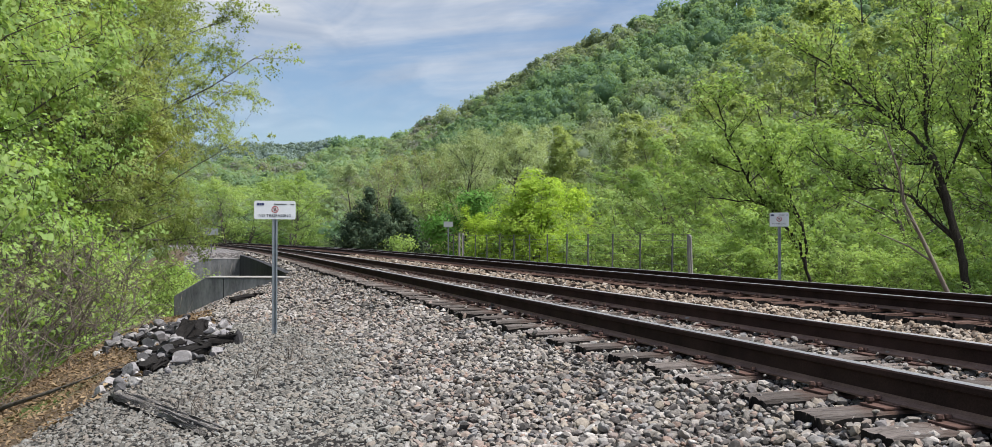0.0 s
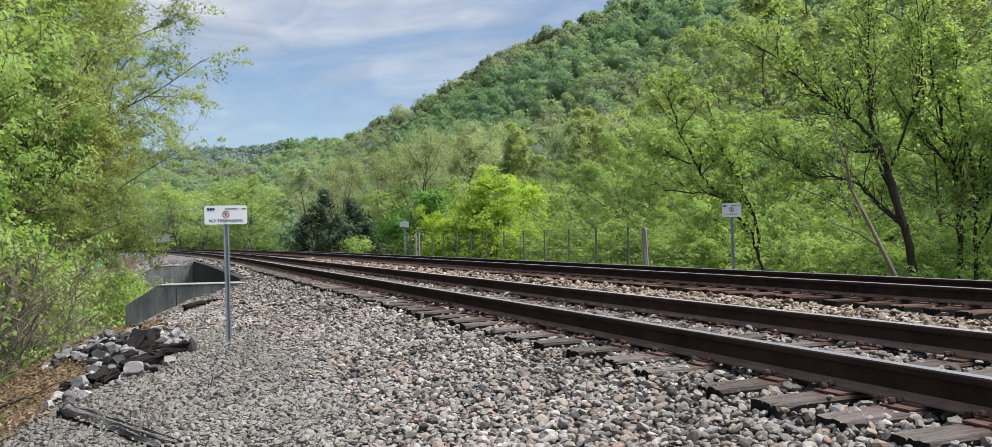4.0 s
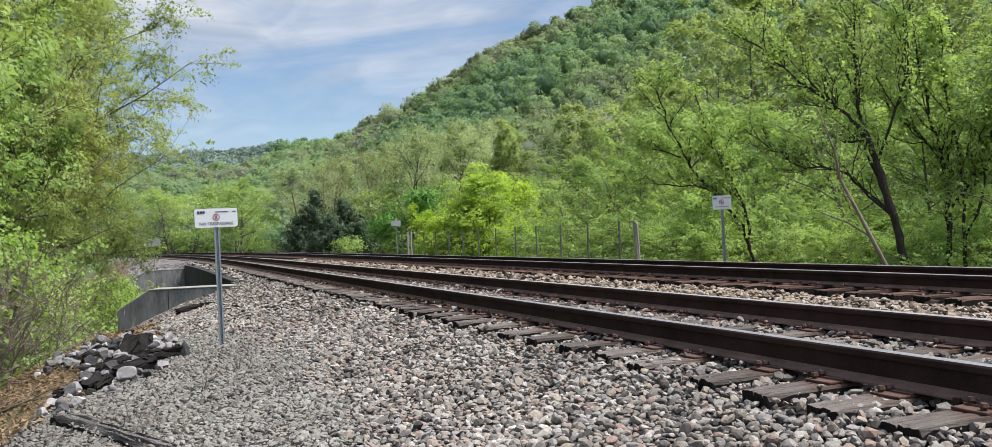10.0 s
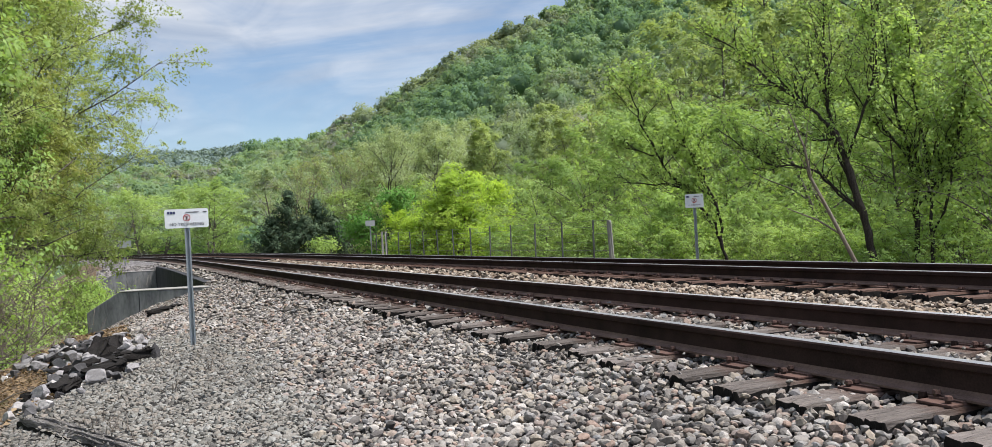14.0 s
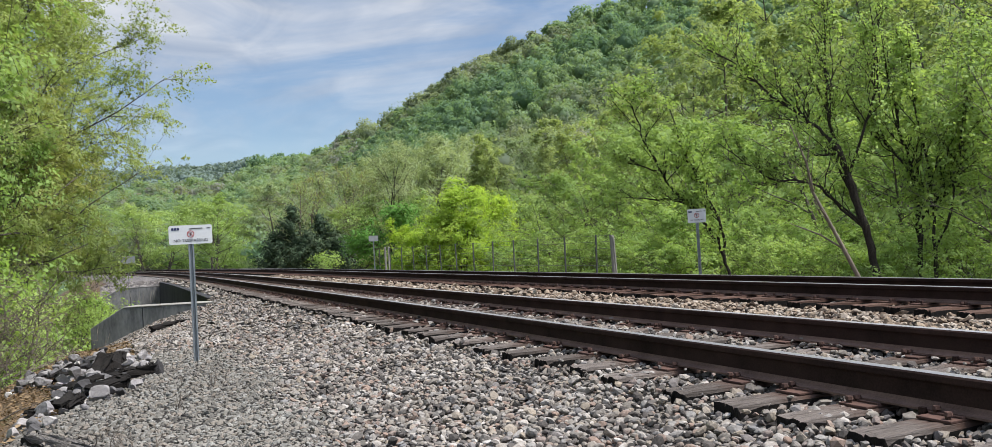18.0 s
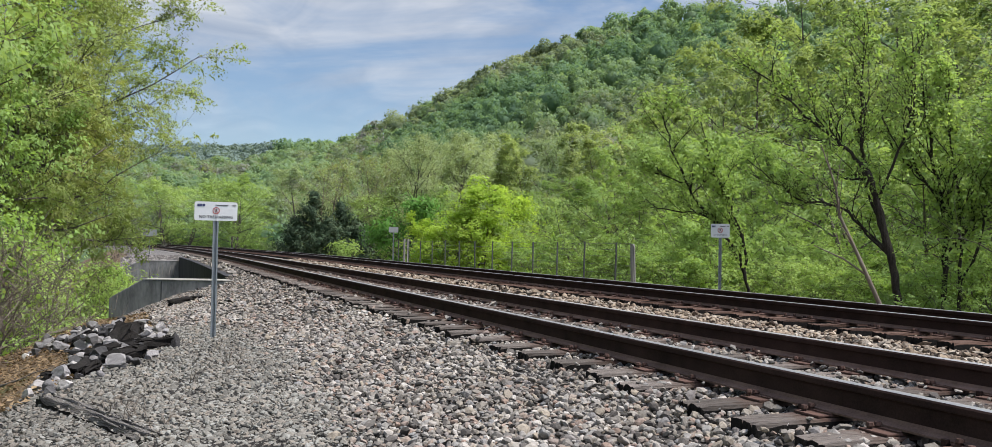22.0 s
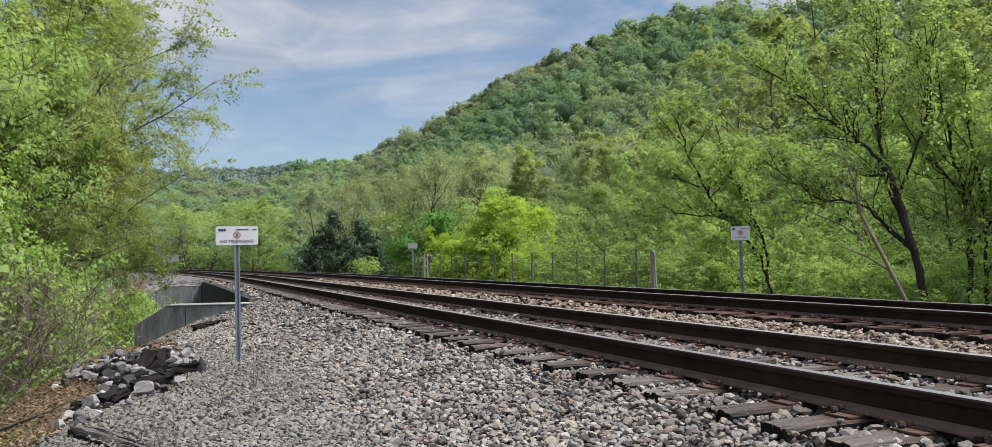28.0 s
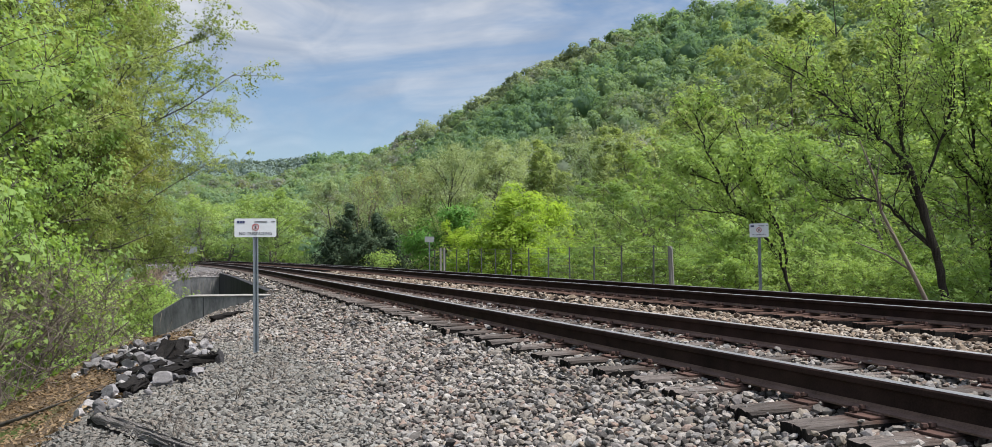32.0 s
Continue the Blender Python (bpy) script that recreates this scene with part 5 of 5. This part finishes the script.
def cedar():
    rng = np.random.default_rng(21)
    root = tagged(new("cedar"), "dark green bushy cedar standing beyond the tracks", "cedar tree")
    lines, C, O = [], [], []
    for cx, cy, h, w in ((-0.3, 0, 5.6, 2.6), (1.9, 0.5, 4.9, 2.6), (-1.6, 0.4, 3.6, 2.1), (3.0, -0.2, 3.5, 2.0), (0.8, -0.9, 3.6, 2.3)):
        lines.append((np.array(((cx, cy, -0.5), (cx, cy, h * 0.5), (cx, cy, h * 0.95))), np.array((0.16, 0.1, 0.02)), 6))
        for k in range(95):
            g = rng.uniform(0.02, 1)
            a = rng.uniform(0, 2 * np.pi)
            ln = w * (1 - g) ** 0.75 * rng.uniform(0.5, 1.2) + 0.12
            p = np.array((cx, cy, g * h))
            limb = wander(rng, p, (math.cos(a), math.sin(a), 0.35), ln, 4, 0.08, 0.1)
            lines.append((limb, 0.03 * np.linspace(1, 0.2, 5), 3))
            off = rng.normal(0, 0.15, (55, 3))
            C.append(limb[rng.integers(1, 5, 55)] + off)
            O.append(off / 0.2 + np.array((math.cos(a), math.sin(a), 0.2)))
    child("trunk", tubes(lines, BARK_DARK, "trunk"), root)
    child("crown", leaves(rng, np.concatenate(C), 0.2, NEEDLE, "crown", 0.3, 0.35, np.concatenate(O)), root)
    root.matrix_basis = pose(10.3, 75.7, float(land(10.3, 75.7)) - 0.2) @ Matrix.Scale(1.14, 4)
    planted(grown(22, 2.4, 1.2, 0.04, 0.05, 12, 5, 2500, 0.13, 0.25, 3, 0.9, leafmat=LEAF_LIME), ((11.6, 70, 1.0, 0, 1.0), (16.5, 68, 0.9, 60, 1.0)),
            "small bright green shrub in front of the cedar", "shrubs by the cedar", "shrub", "shrub", 0.1)


cedar()


def limbed_tree(seed, limbs, leaf_n, name, label):
    """A tree whose main limbs run through the given points: (points, radius at foot, radius at tip, branches, their length)."""
    rng = np.random.default_rng(seed)
    lines, tips = [], []
    for points, r0, r1, kids, kid_len in limbs:
        P = np.array(points, dtype=float)
        t = np.linspace(0, len(P) - 1, (len(P) - 1) * 4 + 1)
        Q = np.stack([np.interp(t, np.arange(len(P)), P[:, k]) for k in range(3)], -1)
        Q[1:-1] = (Q[:-2] + 2 * Q[1:-1] + Q[2:]) / 4 + rng.normal(0, 0.02, Q[1:-1].shape)
        knots = 1 + 0.10 * rng.normal(0, 1, len(Q))
        lines.append((Q, np.linspace(r0, r1, len(Q)) * knots, 8))
        for _ in range(kids):
            w = rng.uniform(0.25, 1.0)
            i = min(int(w * (len(Q) - 1)), len(Q) - 2)
            d = (Q[i + 1] - Q[i]) / np.linalg.norm(Q[i + 1] - Q[i]) * 0.9 + rng.normal(0, 0.5, 3) + np.array([0, 0, 0.3])
            ln = kid_len * rng.uniform(0.5, 1.15) * (1.15 - 0.5 * w)
            s = wander(rng, Q[i], d, ln, 6, 0.05, 0.16)
            rr = (r0 + (r1 - r0) * w) * 0.4
            lines.append((s, rr * np.linspace(1, 0.2, 7) + 0.004, 5))
            for _ in range(6):
                j = rng.integers(1, 6)
                e = wander(rng, s[j], (s[j + 1] - s[j]) * 2 + rng.normal(0, 0.6, 3) * ln * 0.3 + np.array([0, 0, 0.15]), ln * rng.uniform(0.25, 0.55), 4, 0.04, 0.2)
                lines.append((e, rr * 0.3 * np.linspace(1, 0.3, 5) + 0.003, 3))
                tips.extend((e[2], e[3], e[4]))
                g = wander(rng, e[rng.integers(1, 5)], rng.normal(0, 1, 3) + np.array([0, 0, 0.4]), ln * 0.2, 2, 0, 0.1)
                lines.append((g, 0.004 * np.array((1, 0.8, 0.5)) + 0.002, 3))
                tips.extend((g[1], g[2]))
    root = tagged(new(name), label, "tree", "dark-stemmed trees")
    child("trunk", tubes(lines, BARK_DARK, "trunk"), root)
    T = np.array(tips)
    off = rng.normal(0, 0.10, (leaf_n, 3))
    C = T[rng.integers(0, len(T), leaf_n)] + off
    child("crown", leaves(rng, C, 0.075, LEAF_LIME, "crown", 0.6, 0.6, off / (np.linalg.norm(off, axis=1)[:, None] + 0.03)), root)
    root.matrix_basis = pose(12.32, 14.16, -0.29)
    return root


limbed_tree(31, (
    (((0.05, 0.0, -0.9), (-0.01, 0.01, -0.17), (-0.14, 0.15, 0.95), (-0.3, 0.32, 1.89), (-0.44, 0.46, 2.68), (-0.58, 0.59, 3.22)), 0.093, 0.072, 3, 1.6),
    (((-0.56, 0.57, 3.15), (-0.78, 0.75, 3.47), (-1.14, 1.1, 4.0), (-1.68, 1.55, 4.56), (-2.19, 2.0, 5.32), (-2.91, 2.55, 5.94)), 0.048, 0.011, 21, 1.5),
    (((-0.4, 0.4, 2.5), (-0.6, 0.7, 4.04), (-0.46, 0.8, 5.11), (-0.29, 0.9, 6.9)), 0.040, 0.010, 13, 1.6),
    (((-0.36, 0.37, 2.42), (0.0, -0.1, 3.94), (0.07, -0.25, 4.56), (-0.09, -0.3, 6.2)), 0.036, 0.010, 13, 1.5),
    (((-0.16, 0.17, 1.1), (-0.41, 0.4, 1.43), (-0.89, 0.8, 2.16), (-1.15, 1.0, 2.33), (-1.72, 1.4, 2.39), (-2.18, 1.7, 2.8), (-2.71, 2.1, 3.38)), 0.036, 0.010, 18, 1.2),
    (((-0.27, 0.28, 1.68), (-0.47, 0.6, 2.58), (-0.46, 0.8, 3.62), (-0.74, 1.0, 5.3)), 0.034, 0.010, 12, 1.4)),
    7500, "dark_limbed_tree", "leaning tree with dark spreading limbs and small fresh leaves")
limbed_tree(32, (
    (((1.1, 0.0, -1.0), (1.14, -0.06, -0.25), (1.21, -0.14, 1.35), (1.14, -0.06, 2.53), (1.01, 0.09, 3.41), (0.9, 0.2, 4.54), (0.77, 0.34, 6.4)), 0.073, 0.012, 21, 1.6),
    (((1.16, -0.08, 2.35), (0.89, 0.22, 2.95), (0.52, 0.62, 3.49), (0.2, 0.9, 4.2)), 0.034, 0.010, 12, 1.2),
    (((1.2, -0.12, 1.2), (1.6, -0.5, 1.9), (1.9, -0.8, 3.0), (2.0, -1.0, 4.6)), 0.034, 0.010, 15, 1.4)),
    6500, "dark_stemmed_tree", "slim dark tree with a forked crown of small leaves")
limbed_tree(34, (
    (((1.4, -0.3, -1.2), (1.38, -0.35, 0.11), (1.38, -0.35, 1.58), (1.35, -0.31, 2.74), (1.22, -0.15, 4.27), (1.25, -0.1, 5.6)), 0.050, 0.010, 15, 1.3),
    (((1.39, -0.35, 0.55), (1.67, -0.7, 1.55), (1.85, -0.92, 3.34), (1.97, -1.07, 4.55), (2.1, -1.2, 5.8)), 0.034, 0.010, 15, 1.3)),
    6500, "dark_stemmed_tree", "slim dark tree leaning out with fresh small leaves")
limbed_tree(35, (
    (((-1.75, 2.95, -1.0), (-1.79, 2.98, -0.29), (-1.95, 3.1, 0.43), (-2.07, 3.2, 1.05), (-2.4, 3.44, 1.66), (-2.68, 3.65, 2.09), (-3.21, 4.02, 2.16), (-3.92, 4.47, 2.27)), 0.055, 0.010, 14, 1.1),
    (((-1.95, 3.1, 0.43), (-1.96, 3.11, 1.47), (-2.44, 3.48, 2.79), (-2.7, 3.66, 3.53), (-2.87, 3.78, 4.52)), 0.040, 0.008, 14, 1.1),
    (((-2.68, 3.65, 2.09), (-2.94, 3.83, 2.42), (-3.15, 3.97, 2.92), (-3.46, 4.18, 3.77), (-3.61, 4.28, 4.42), (-3.64, 4.3, 5.08)), 0.042, 0.008, 14, 1.2),
    (((-3.15, 3.97, 2.92), (-3.71, 4.34, 3.12), (-4.18, 4.64, 3.32)), 0.022, 0.006, 8, 0.9)),
    6000, "dark_limbed_tree", "crooked dark-limbed tree leaning out of the green thicket")
planted(grown(33, 9, 3.2, 0.15, 0.2, 11, 7, 9000, 0.10, 0.22, 2, 0.9, sprays=0.7, leafmat=LEAF_BRIGHT),
        ((17.5, 19.5, 1.05, 130, 1.1), (14.9, 12.2, 0.9, 220, 0.9), (17.0, 11.0, 1.0, 300, 1.1)),
        "dark-stemmed tree with small fresh green leaves", "dark-stemmed trees")


def dead_limb():
    rng = np.random.default_rng(41)
    lines = [(np.array(((-1.15, -0.8, -0.7), (-1.32, -0.65, 0.07), (-1.64, -0.33, 1.14), (-1.91, -0.07, 1.99), (-1.98, -0.01, 2.66), (-2.2, 0.2, 3.57))), np.array((0.055, 0.05, 0.042, 0.034, 0.024, 0.01)), 7),
             (np.array(((-1.46, -0.5, 0.66), (-1.84, -0.13, 1.05), (-2.3, 0.29, 1.34))), np.array((0.028, 0.022, 0.01)), 6)]
    for _ in range(8):
        lines.append((wander(rng, lines[0][0][rng.integers(2, 5)], (rng.normal(-0.3, 0.5), rng.normal(0, 0.4), 1), rng.uniform(0.5, 1.2), 4, 0.02, 0.15), 0.014 * np.linspace(1, 0.3, 5), 4))
    ob = new("dead_tree", tubes(lines, BARK_PALE, "dead_tree"))
    ob.matrix_basis = pose(12.32, 14.16, -0.29)
    tagged(ob, "bare pale dead sapling with a broken side limb", "dead tree")


dead_limb()


# ---- litter and weeds on the bank ----
def bank_floor():
    rng = np.random.default_rng(61)
    u, y = rng.uniform(-6.9, -3.6, 9000), rng.uniform(7.2, 17, 9000)
    keep = u < stone_edge(y) + 0.15
    u, y = u[keep], y[keep]
    C = np.stack((u, y, land(u, y) + rng.uniform(0.01, 0.06, len(u))), -1)
    tagged(new("leaf_litter", leaves(rng, C, 0.05, DRY_LEAF, "leaf_litter", 2.5, 0.55)), "dry brown leaves and chips strewn over the bank", "leaf litter", kind="stuff")
    u, y = rng.uniform(-9.5, -5.3, 5200), rng.uniform(8, 27, 5200)
    keep = (u < -6.3 + 0.4 * np.sin(y)) | (y > 17) & (u < -5.2)
    u, y = u[keep], y[keep]
    V, n = [], len(u)
    a, hgt, ln = rng.uniform(0, 2 * np.pi, n), rng.uniform(0.07, 0.26, n), rng.normal(0, 0.14, (n, 2))
    z = land(u, y)
    d = np.stack((np.cos(a), np.sin(a)), -1) * 0.010
    P = np.stack((u, y), -1)
    V = np.stack((np.column_stack((P - d, z)), np.column_stack((P + d, z)), np.column_stack((P + d * 0.7 + ln * 0.4, z + hgt * 0.6)), np.column_stack((P + ln, z + hgt))), 1)
    tagged(new("undergrowth", mesh_of("undergrowth", V.reshape(-1, 3), np.arange(4 * n).reshape(n, 4), LEAF_MID)), "low green weeds and grass under the bank trees", "undergrowth", kind="stuff")
    P = [np.array((-6.3, 10.9, -1.2)), np.array((-5.9, 10.4, -0.98)), np.array((-5.4, 10.0, -0.78)), np.array((-4.95, 9.75, -0.6))]
    lines = [(np.array(P), np.array((0.035, 0.03, 0.022, 0.012)), 6)]
    for k in range(5):
        lines.append((wander(rng, P[1 + k % 3], rng.normal(0, 1, 3) + np.array([0.4, -0.3, 0.3]), 0.5, 3, 0, 0.2), 0.008 * np.linspace(1, 0.3, 4), 4))
    tagged(new("fallen_branch", tubes(lines, BARK, "fallen_branch")), "dead grey branch lying on the bank", "branch")
    lines = []
    for cx, cy in ((-3.55, 5.6), (-3.75, 6.1), (-3.95, 6.5), (-3.3, 7.4), (-2.9, 8.2)):
        for _ in range(9):
            p = (cx + rng.normal(0, 0.05), cy + rng.normal(0, 0.05), float(land(cx, cy)) - 0.02)
            lines.append((wander(rng, p, rng.normal(0, 0.5, 3) * np.array([1, 1, 0]) + np.array([0, 0, 1]), rng.uniform(0.12, 0.34), 3, -0.05, 0.2), 0.0035 * np.linspace(1, 0.4, 4), 3))
    tagged(new("dry_weeds", tubes(lines, BARK_PALE, "dry_weeds")), "thin dry weed stems beside the old tie", "weeds", kind="stuff")


DRY_LEAF = leafy("dry_brown_leaf", ((0.0, (0.05, 0.032, 0.02)), (0.5, (0.16, 0.105, 0.06)), (1.0, (0.30, 0.22, 0.14))), 0.1, 0.8)
bank_floor()


# ---- wooded hills ----
def hill_woods():
    rng = np.random.default_rng(51)
    az = np.radians(rng.uniform(-16, 58, 60000))
    r = np.sqrt(rng.uniform(105 ** 2, 620 ** 2, 60000))
    far = np.degrees(az) < 15
    r = np.where(far, np.sqrt(rng.uniform(120 ** 2, 1560 ** 2, 60000)), r)
    x, y = -3.7 + r * np.sin(az), -0.9 + r * np.cos(az)
    R = np.interp(np.degrees(az), RIDGE_AZ, RIDGE_R)
    keep = (r < R + 45) & ((x - bend(y) > 24) | (y > 150) & (x - bend(y) > 14) | (y > 150) & (x - bend(y) < -16))
    x, y, r = x[keep], y[keep], r[keep]
    # thin out to one tree to a cell, wider where farther
    band = np.digitize(r, (322, 520, 900))
    cell = np.array((6.6, 7.2, 10.5, 16.0))[band]
    kx, ky = np.floor(x / cell + 0.3 * np.sin(y * 0.13)).astype(int), np.floor(y / cell + 0.3 * np.sin(x * 0.11)).astype(int)
    _, first = np.unique(np.stack((kx, ky, band), -1), axis=0, return_index=True)
    x, y, r, cell, band = x[first], y[first], r[first], cell[first], band[first]
    t = len(x)
    big = np.exp(rng.normal(0, 0.24, t))
    h = rng.uniform(9.5, 14.5, t) * np.clip(cell / 8, 0.85, 1.1) * big ** 0.6
    w = cell * rng.uniform(0.52, 0.78, t) * big
    z = land(x, y)
    azd = np.degrees(np.arctan2(x + 3.7, y + 0.9))
    # a crown is a heap of boughs, each a cap of leaf tufts
    boughs = 9
    way = rng.normal(0, 1, (t, boughs, 3))
    way /= np.linalg.norm(way, axis=2)[..., None]
    way[..., 2] = np.abs(way[..., 2]) * 1.1 - 0.25
    way[:, 0] = (0, 0, 0.75)
    reach = np.stack((w, w, h * 0.46), -1)
    mid = np.stack((x, y, z + h * 0.5), -1)[:, None] + way * reach[:, None] * 0.66
    ball = rng.uniform(0.26, 0.5, (t, boughs))
    n = (np.where(azd > 37, 40, np.array((210, 215, 84, 36))[band]) * np.clip(big, 0.6, 1.7) ** 1.6).astype(int)
    idx = np.repeat(np.arange(t), n)
    m = len(idx)
    bough = rng.integers(0, boughs, m)
    D = rng.normal(0, 1, (m, 3))
    D[:, 2] = np.abs(D[:, 2]) * 1.2 - 0.45
    D /= np.linalg.norm(D, axis=1)[:, None]
    C = mid[idx, bough] + D * (ball[idx, bough] * rng.uniform(0.7, 1.12, m))[:, None] * reach[idx]
    size = np.clip(r[idx] / 450 * 0.54, 0.33, 1.5)
    N = D + rng.normal(0, 0.35, (m, 3)) + np.array([0, 0, 0.25])
    N /= np.linalg.norm(N, axis=1)[:, None]
    T = np.cross(N, rng.normal(0, 1, (m, 3)))
    T /= np.linalg.norm(T, axis=1)[:, None]
    B = np.cross(N, T)
    s = (size * np.exp(rng.normal(0, 0.3, m)))[:, None]
    V = np.stack((C - T * s, C - B * s * 0.8 + N * s * 0.2, C + T * s, C + B * s * 0.8 + N * s * 0.2), 1)
    W = D + 0.35 * N + 0.6 * way[idx, bough] + np.array([0, 0, 0.2])
    # mostly deep greens on the high slopes, pale fresh ones in the valley
    high, crest, valley, mixed_woods = ((0.40, 0.12, 0.0, 0.48, 0.0), (0.36, 0.44, 0.16, 0.02, 0.02), (0.24, 0.48, 0.12, 0.0, 0.16), (0.44, 0.22, 0.02, 0.18, 0.14))
    roll = 0.5 + 0.5 * (rng.random(len(x)) - 0.5)
    patch = 0.62 * np.array([noise.noise((a * 0.011, b * 0.011, 7.0)) for a, b in zip(x, y)])
    order = np.array((3, 0, 1, 4, 2))
    pick = lambda p: order[np.clip(np.searchsorted(np.cumsum(np.array(p)[order]), np.clip(roll + patch, 0, 0.999)), 0, 4)]
    climb = (r - 130) / (np.interp(azd, RIDGE_AZ, RIDGE_R) - 130)
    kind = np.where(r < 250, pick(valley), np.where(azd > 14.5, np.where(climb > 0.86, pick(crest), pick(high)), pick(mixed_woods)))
    # the farthest ridge takes the bluest tone, tinted to stand in for haze
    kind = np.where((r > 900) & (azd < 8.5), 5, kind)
    # the shaded heart of each crown, inside its leaves
    bm = bmesh.new()
    bmesh.ops.create_icosphere(bm, subdivisions=1, radius=1.0)
    bm.verts.index_update()
    S, SF = np.array([v.co[:] for v in bm.verts]), np.array([[v.index for v in f.verts] for f in bm.faces])
    bm.free()
    heart = np.stack((x, y, z + h * 0.46), -1)[:, None] + S[None] * reach[:, None] * (0.48 + 0.07 * rng.normal(0, 1, (t, len(S), 1)))
    BF = (SF[None] + (np.arange(t) * len(S))[:, None, None] + 4 * m).reshape(-1, 3)
    VV = np.concatenate((V.reshape(-1, 3), heart.reshape(-1, 3)))
    me = mesh_of("woods", VV, [np.arange(4 * m).reshape(m, 4), BF], [WOODS, WOODS_MID, WOODS_LIGHT, WOODS_DARK, WOODS_BARE, WOODS_HAZED], np.concatenate((kind[idx], np.repeat(kind, len(SF)))), True)
    soft_normals(me, np.concatenate((np.repeat(W, 4, axis=0), np.tile(S, (t, 1)))))
    tagged(new("hillside_woods", me), "mixed spring woods in many greens covering the hills", "woods", kind="stuff")
    lines = []
    near = np.nonzero(r < 260)[0]
    for i in near:
        lines.append((np.array(((x[i], y[i], z[i] - 0.5), (x[i] + rng.normal(0, 0.4), y[i], z[i] + h[i] * 0.45), (x[i] + rng.normal(0, 0.9), y[i], z[i] + h[i] * 0.9))), np.array((0.2, 0.14, 0.03)), 4))
        for _ in range(3):
            a = rng.uniform(0, 2 * np.pi)
            lines.append((wander(rng, (x[i], y[i], z[i] + h[i] * rng.uniform(0.3, 0.6)), (math.cos(a), math.sin(a), 1.0), h[i] * 0.35, 3, 0.03, 0.12), 0.08 * np.linspace(1, 0.25, 4), 3))
    tagged(new("woodland_trunks", tubes(lines, BARK, "woodland_trunks")), "grey trunks and limbs showing through the nearer woods", "tree trunks", kind="stuff")


# hill tones with haze painted into the colour, bluest on the far ridge
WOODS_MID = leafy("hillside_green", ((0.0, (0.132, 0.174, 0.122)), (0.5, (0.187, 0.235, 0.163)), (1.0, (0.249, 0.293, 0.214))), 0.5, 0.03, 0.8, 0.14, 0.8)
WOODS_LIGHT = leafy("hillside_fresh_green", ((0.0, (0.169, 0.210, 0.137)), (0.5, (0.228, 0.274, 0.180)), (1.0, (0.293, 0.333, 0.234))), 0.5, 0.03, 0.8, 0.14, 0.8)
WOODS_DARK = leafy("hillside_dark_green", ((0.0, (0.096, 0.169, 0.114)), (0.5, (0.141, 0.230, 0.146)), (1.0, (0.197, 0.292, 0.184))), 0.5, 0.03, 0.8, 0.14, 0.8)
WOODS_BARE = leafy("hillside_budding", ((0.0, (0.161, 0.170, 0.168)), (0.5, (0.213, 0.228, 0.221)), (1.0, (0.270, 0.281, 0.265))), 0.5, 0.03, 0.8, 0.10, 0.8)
WOODS_HAZED = leafy("haze_tinted_ridge_woods", ((0.0, (0.115, 0.168, 0.163)), (0.5, (0.149, 0.202, 0.195)), (1.0, (0.184, 0.235, 0.221))), 0.3, 0.02, 0.8, 0.08, 0.3)
hill_woods()


def motions():
    """Nothing in the place moves."""


motions()
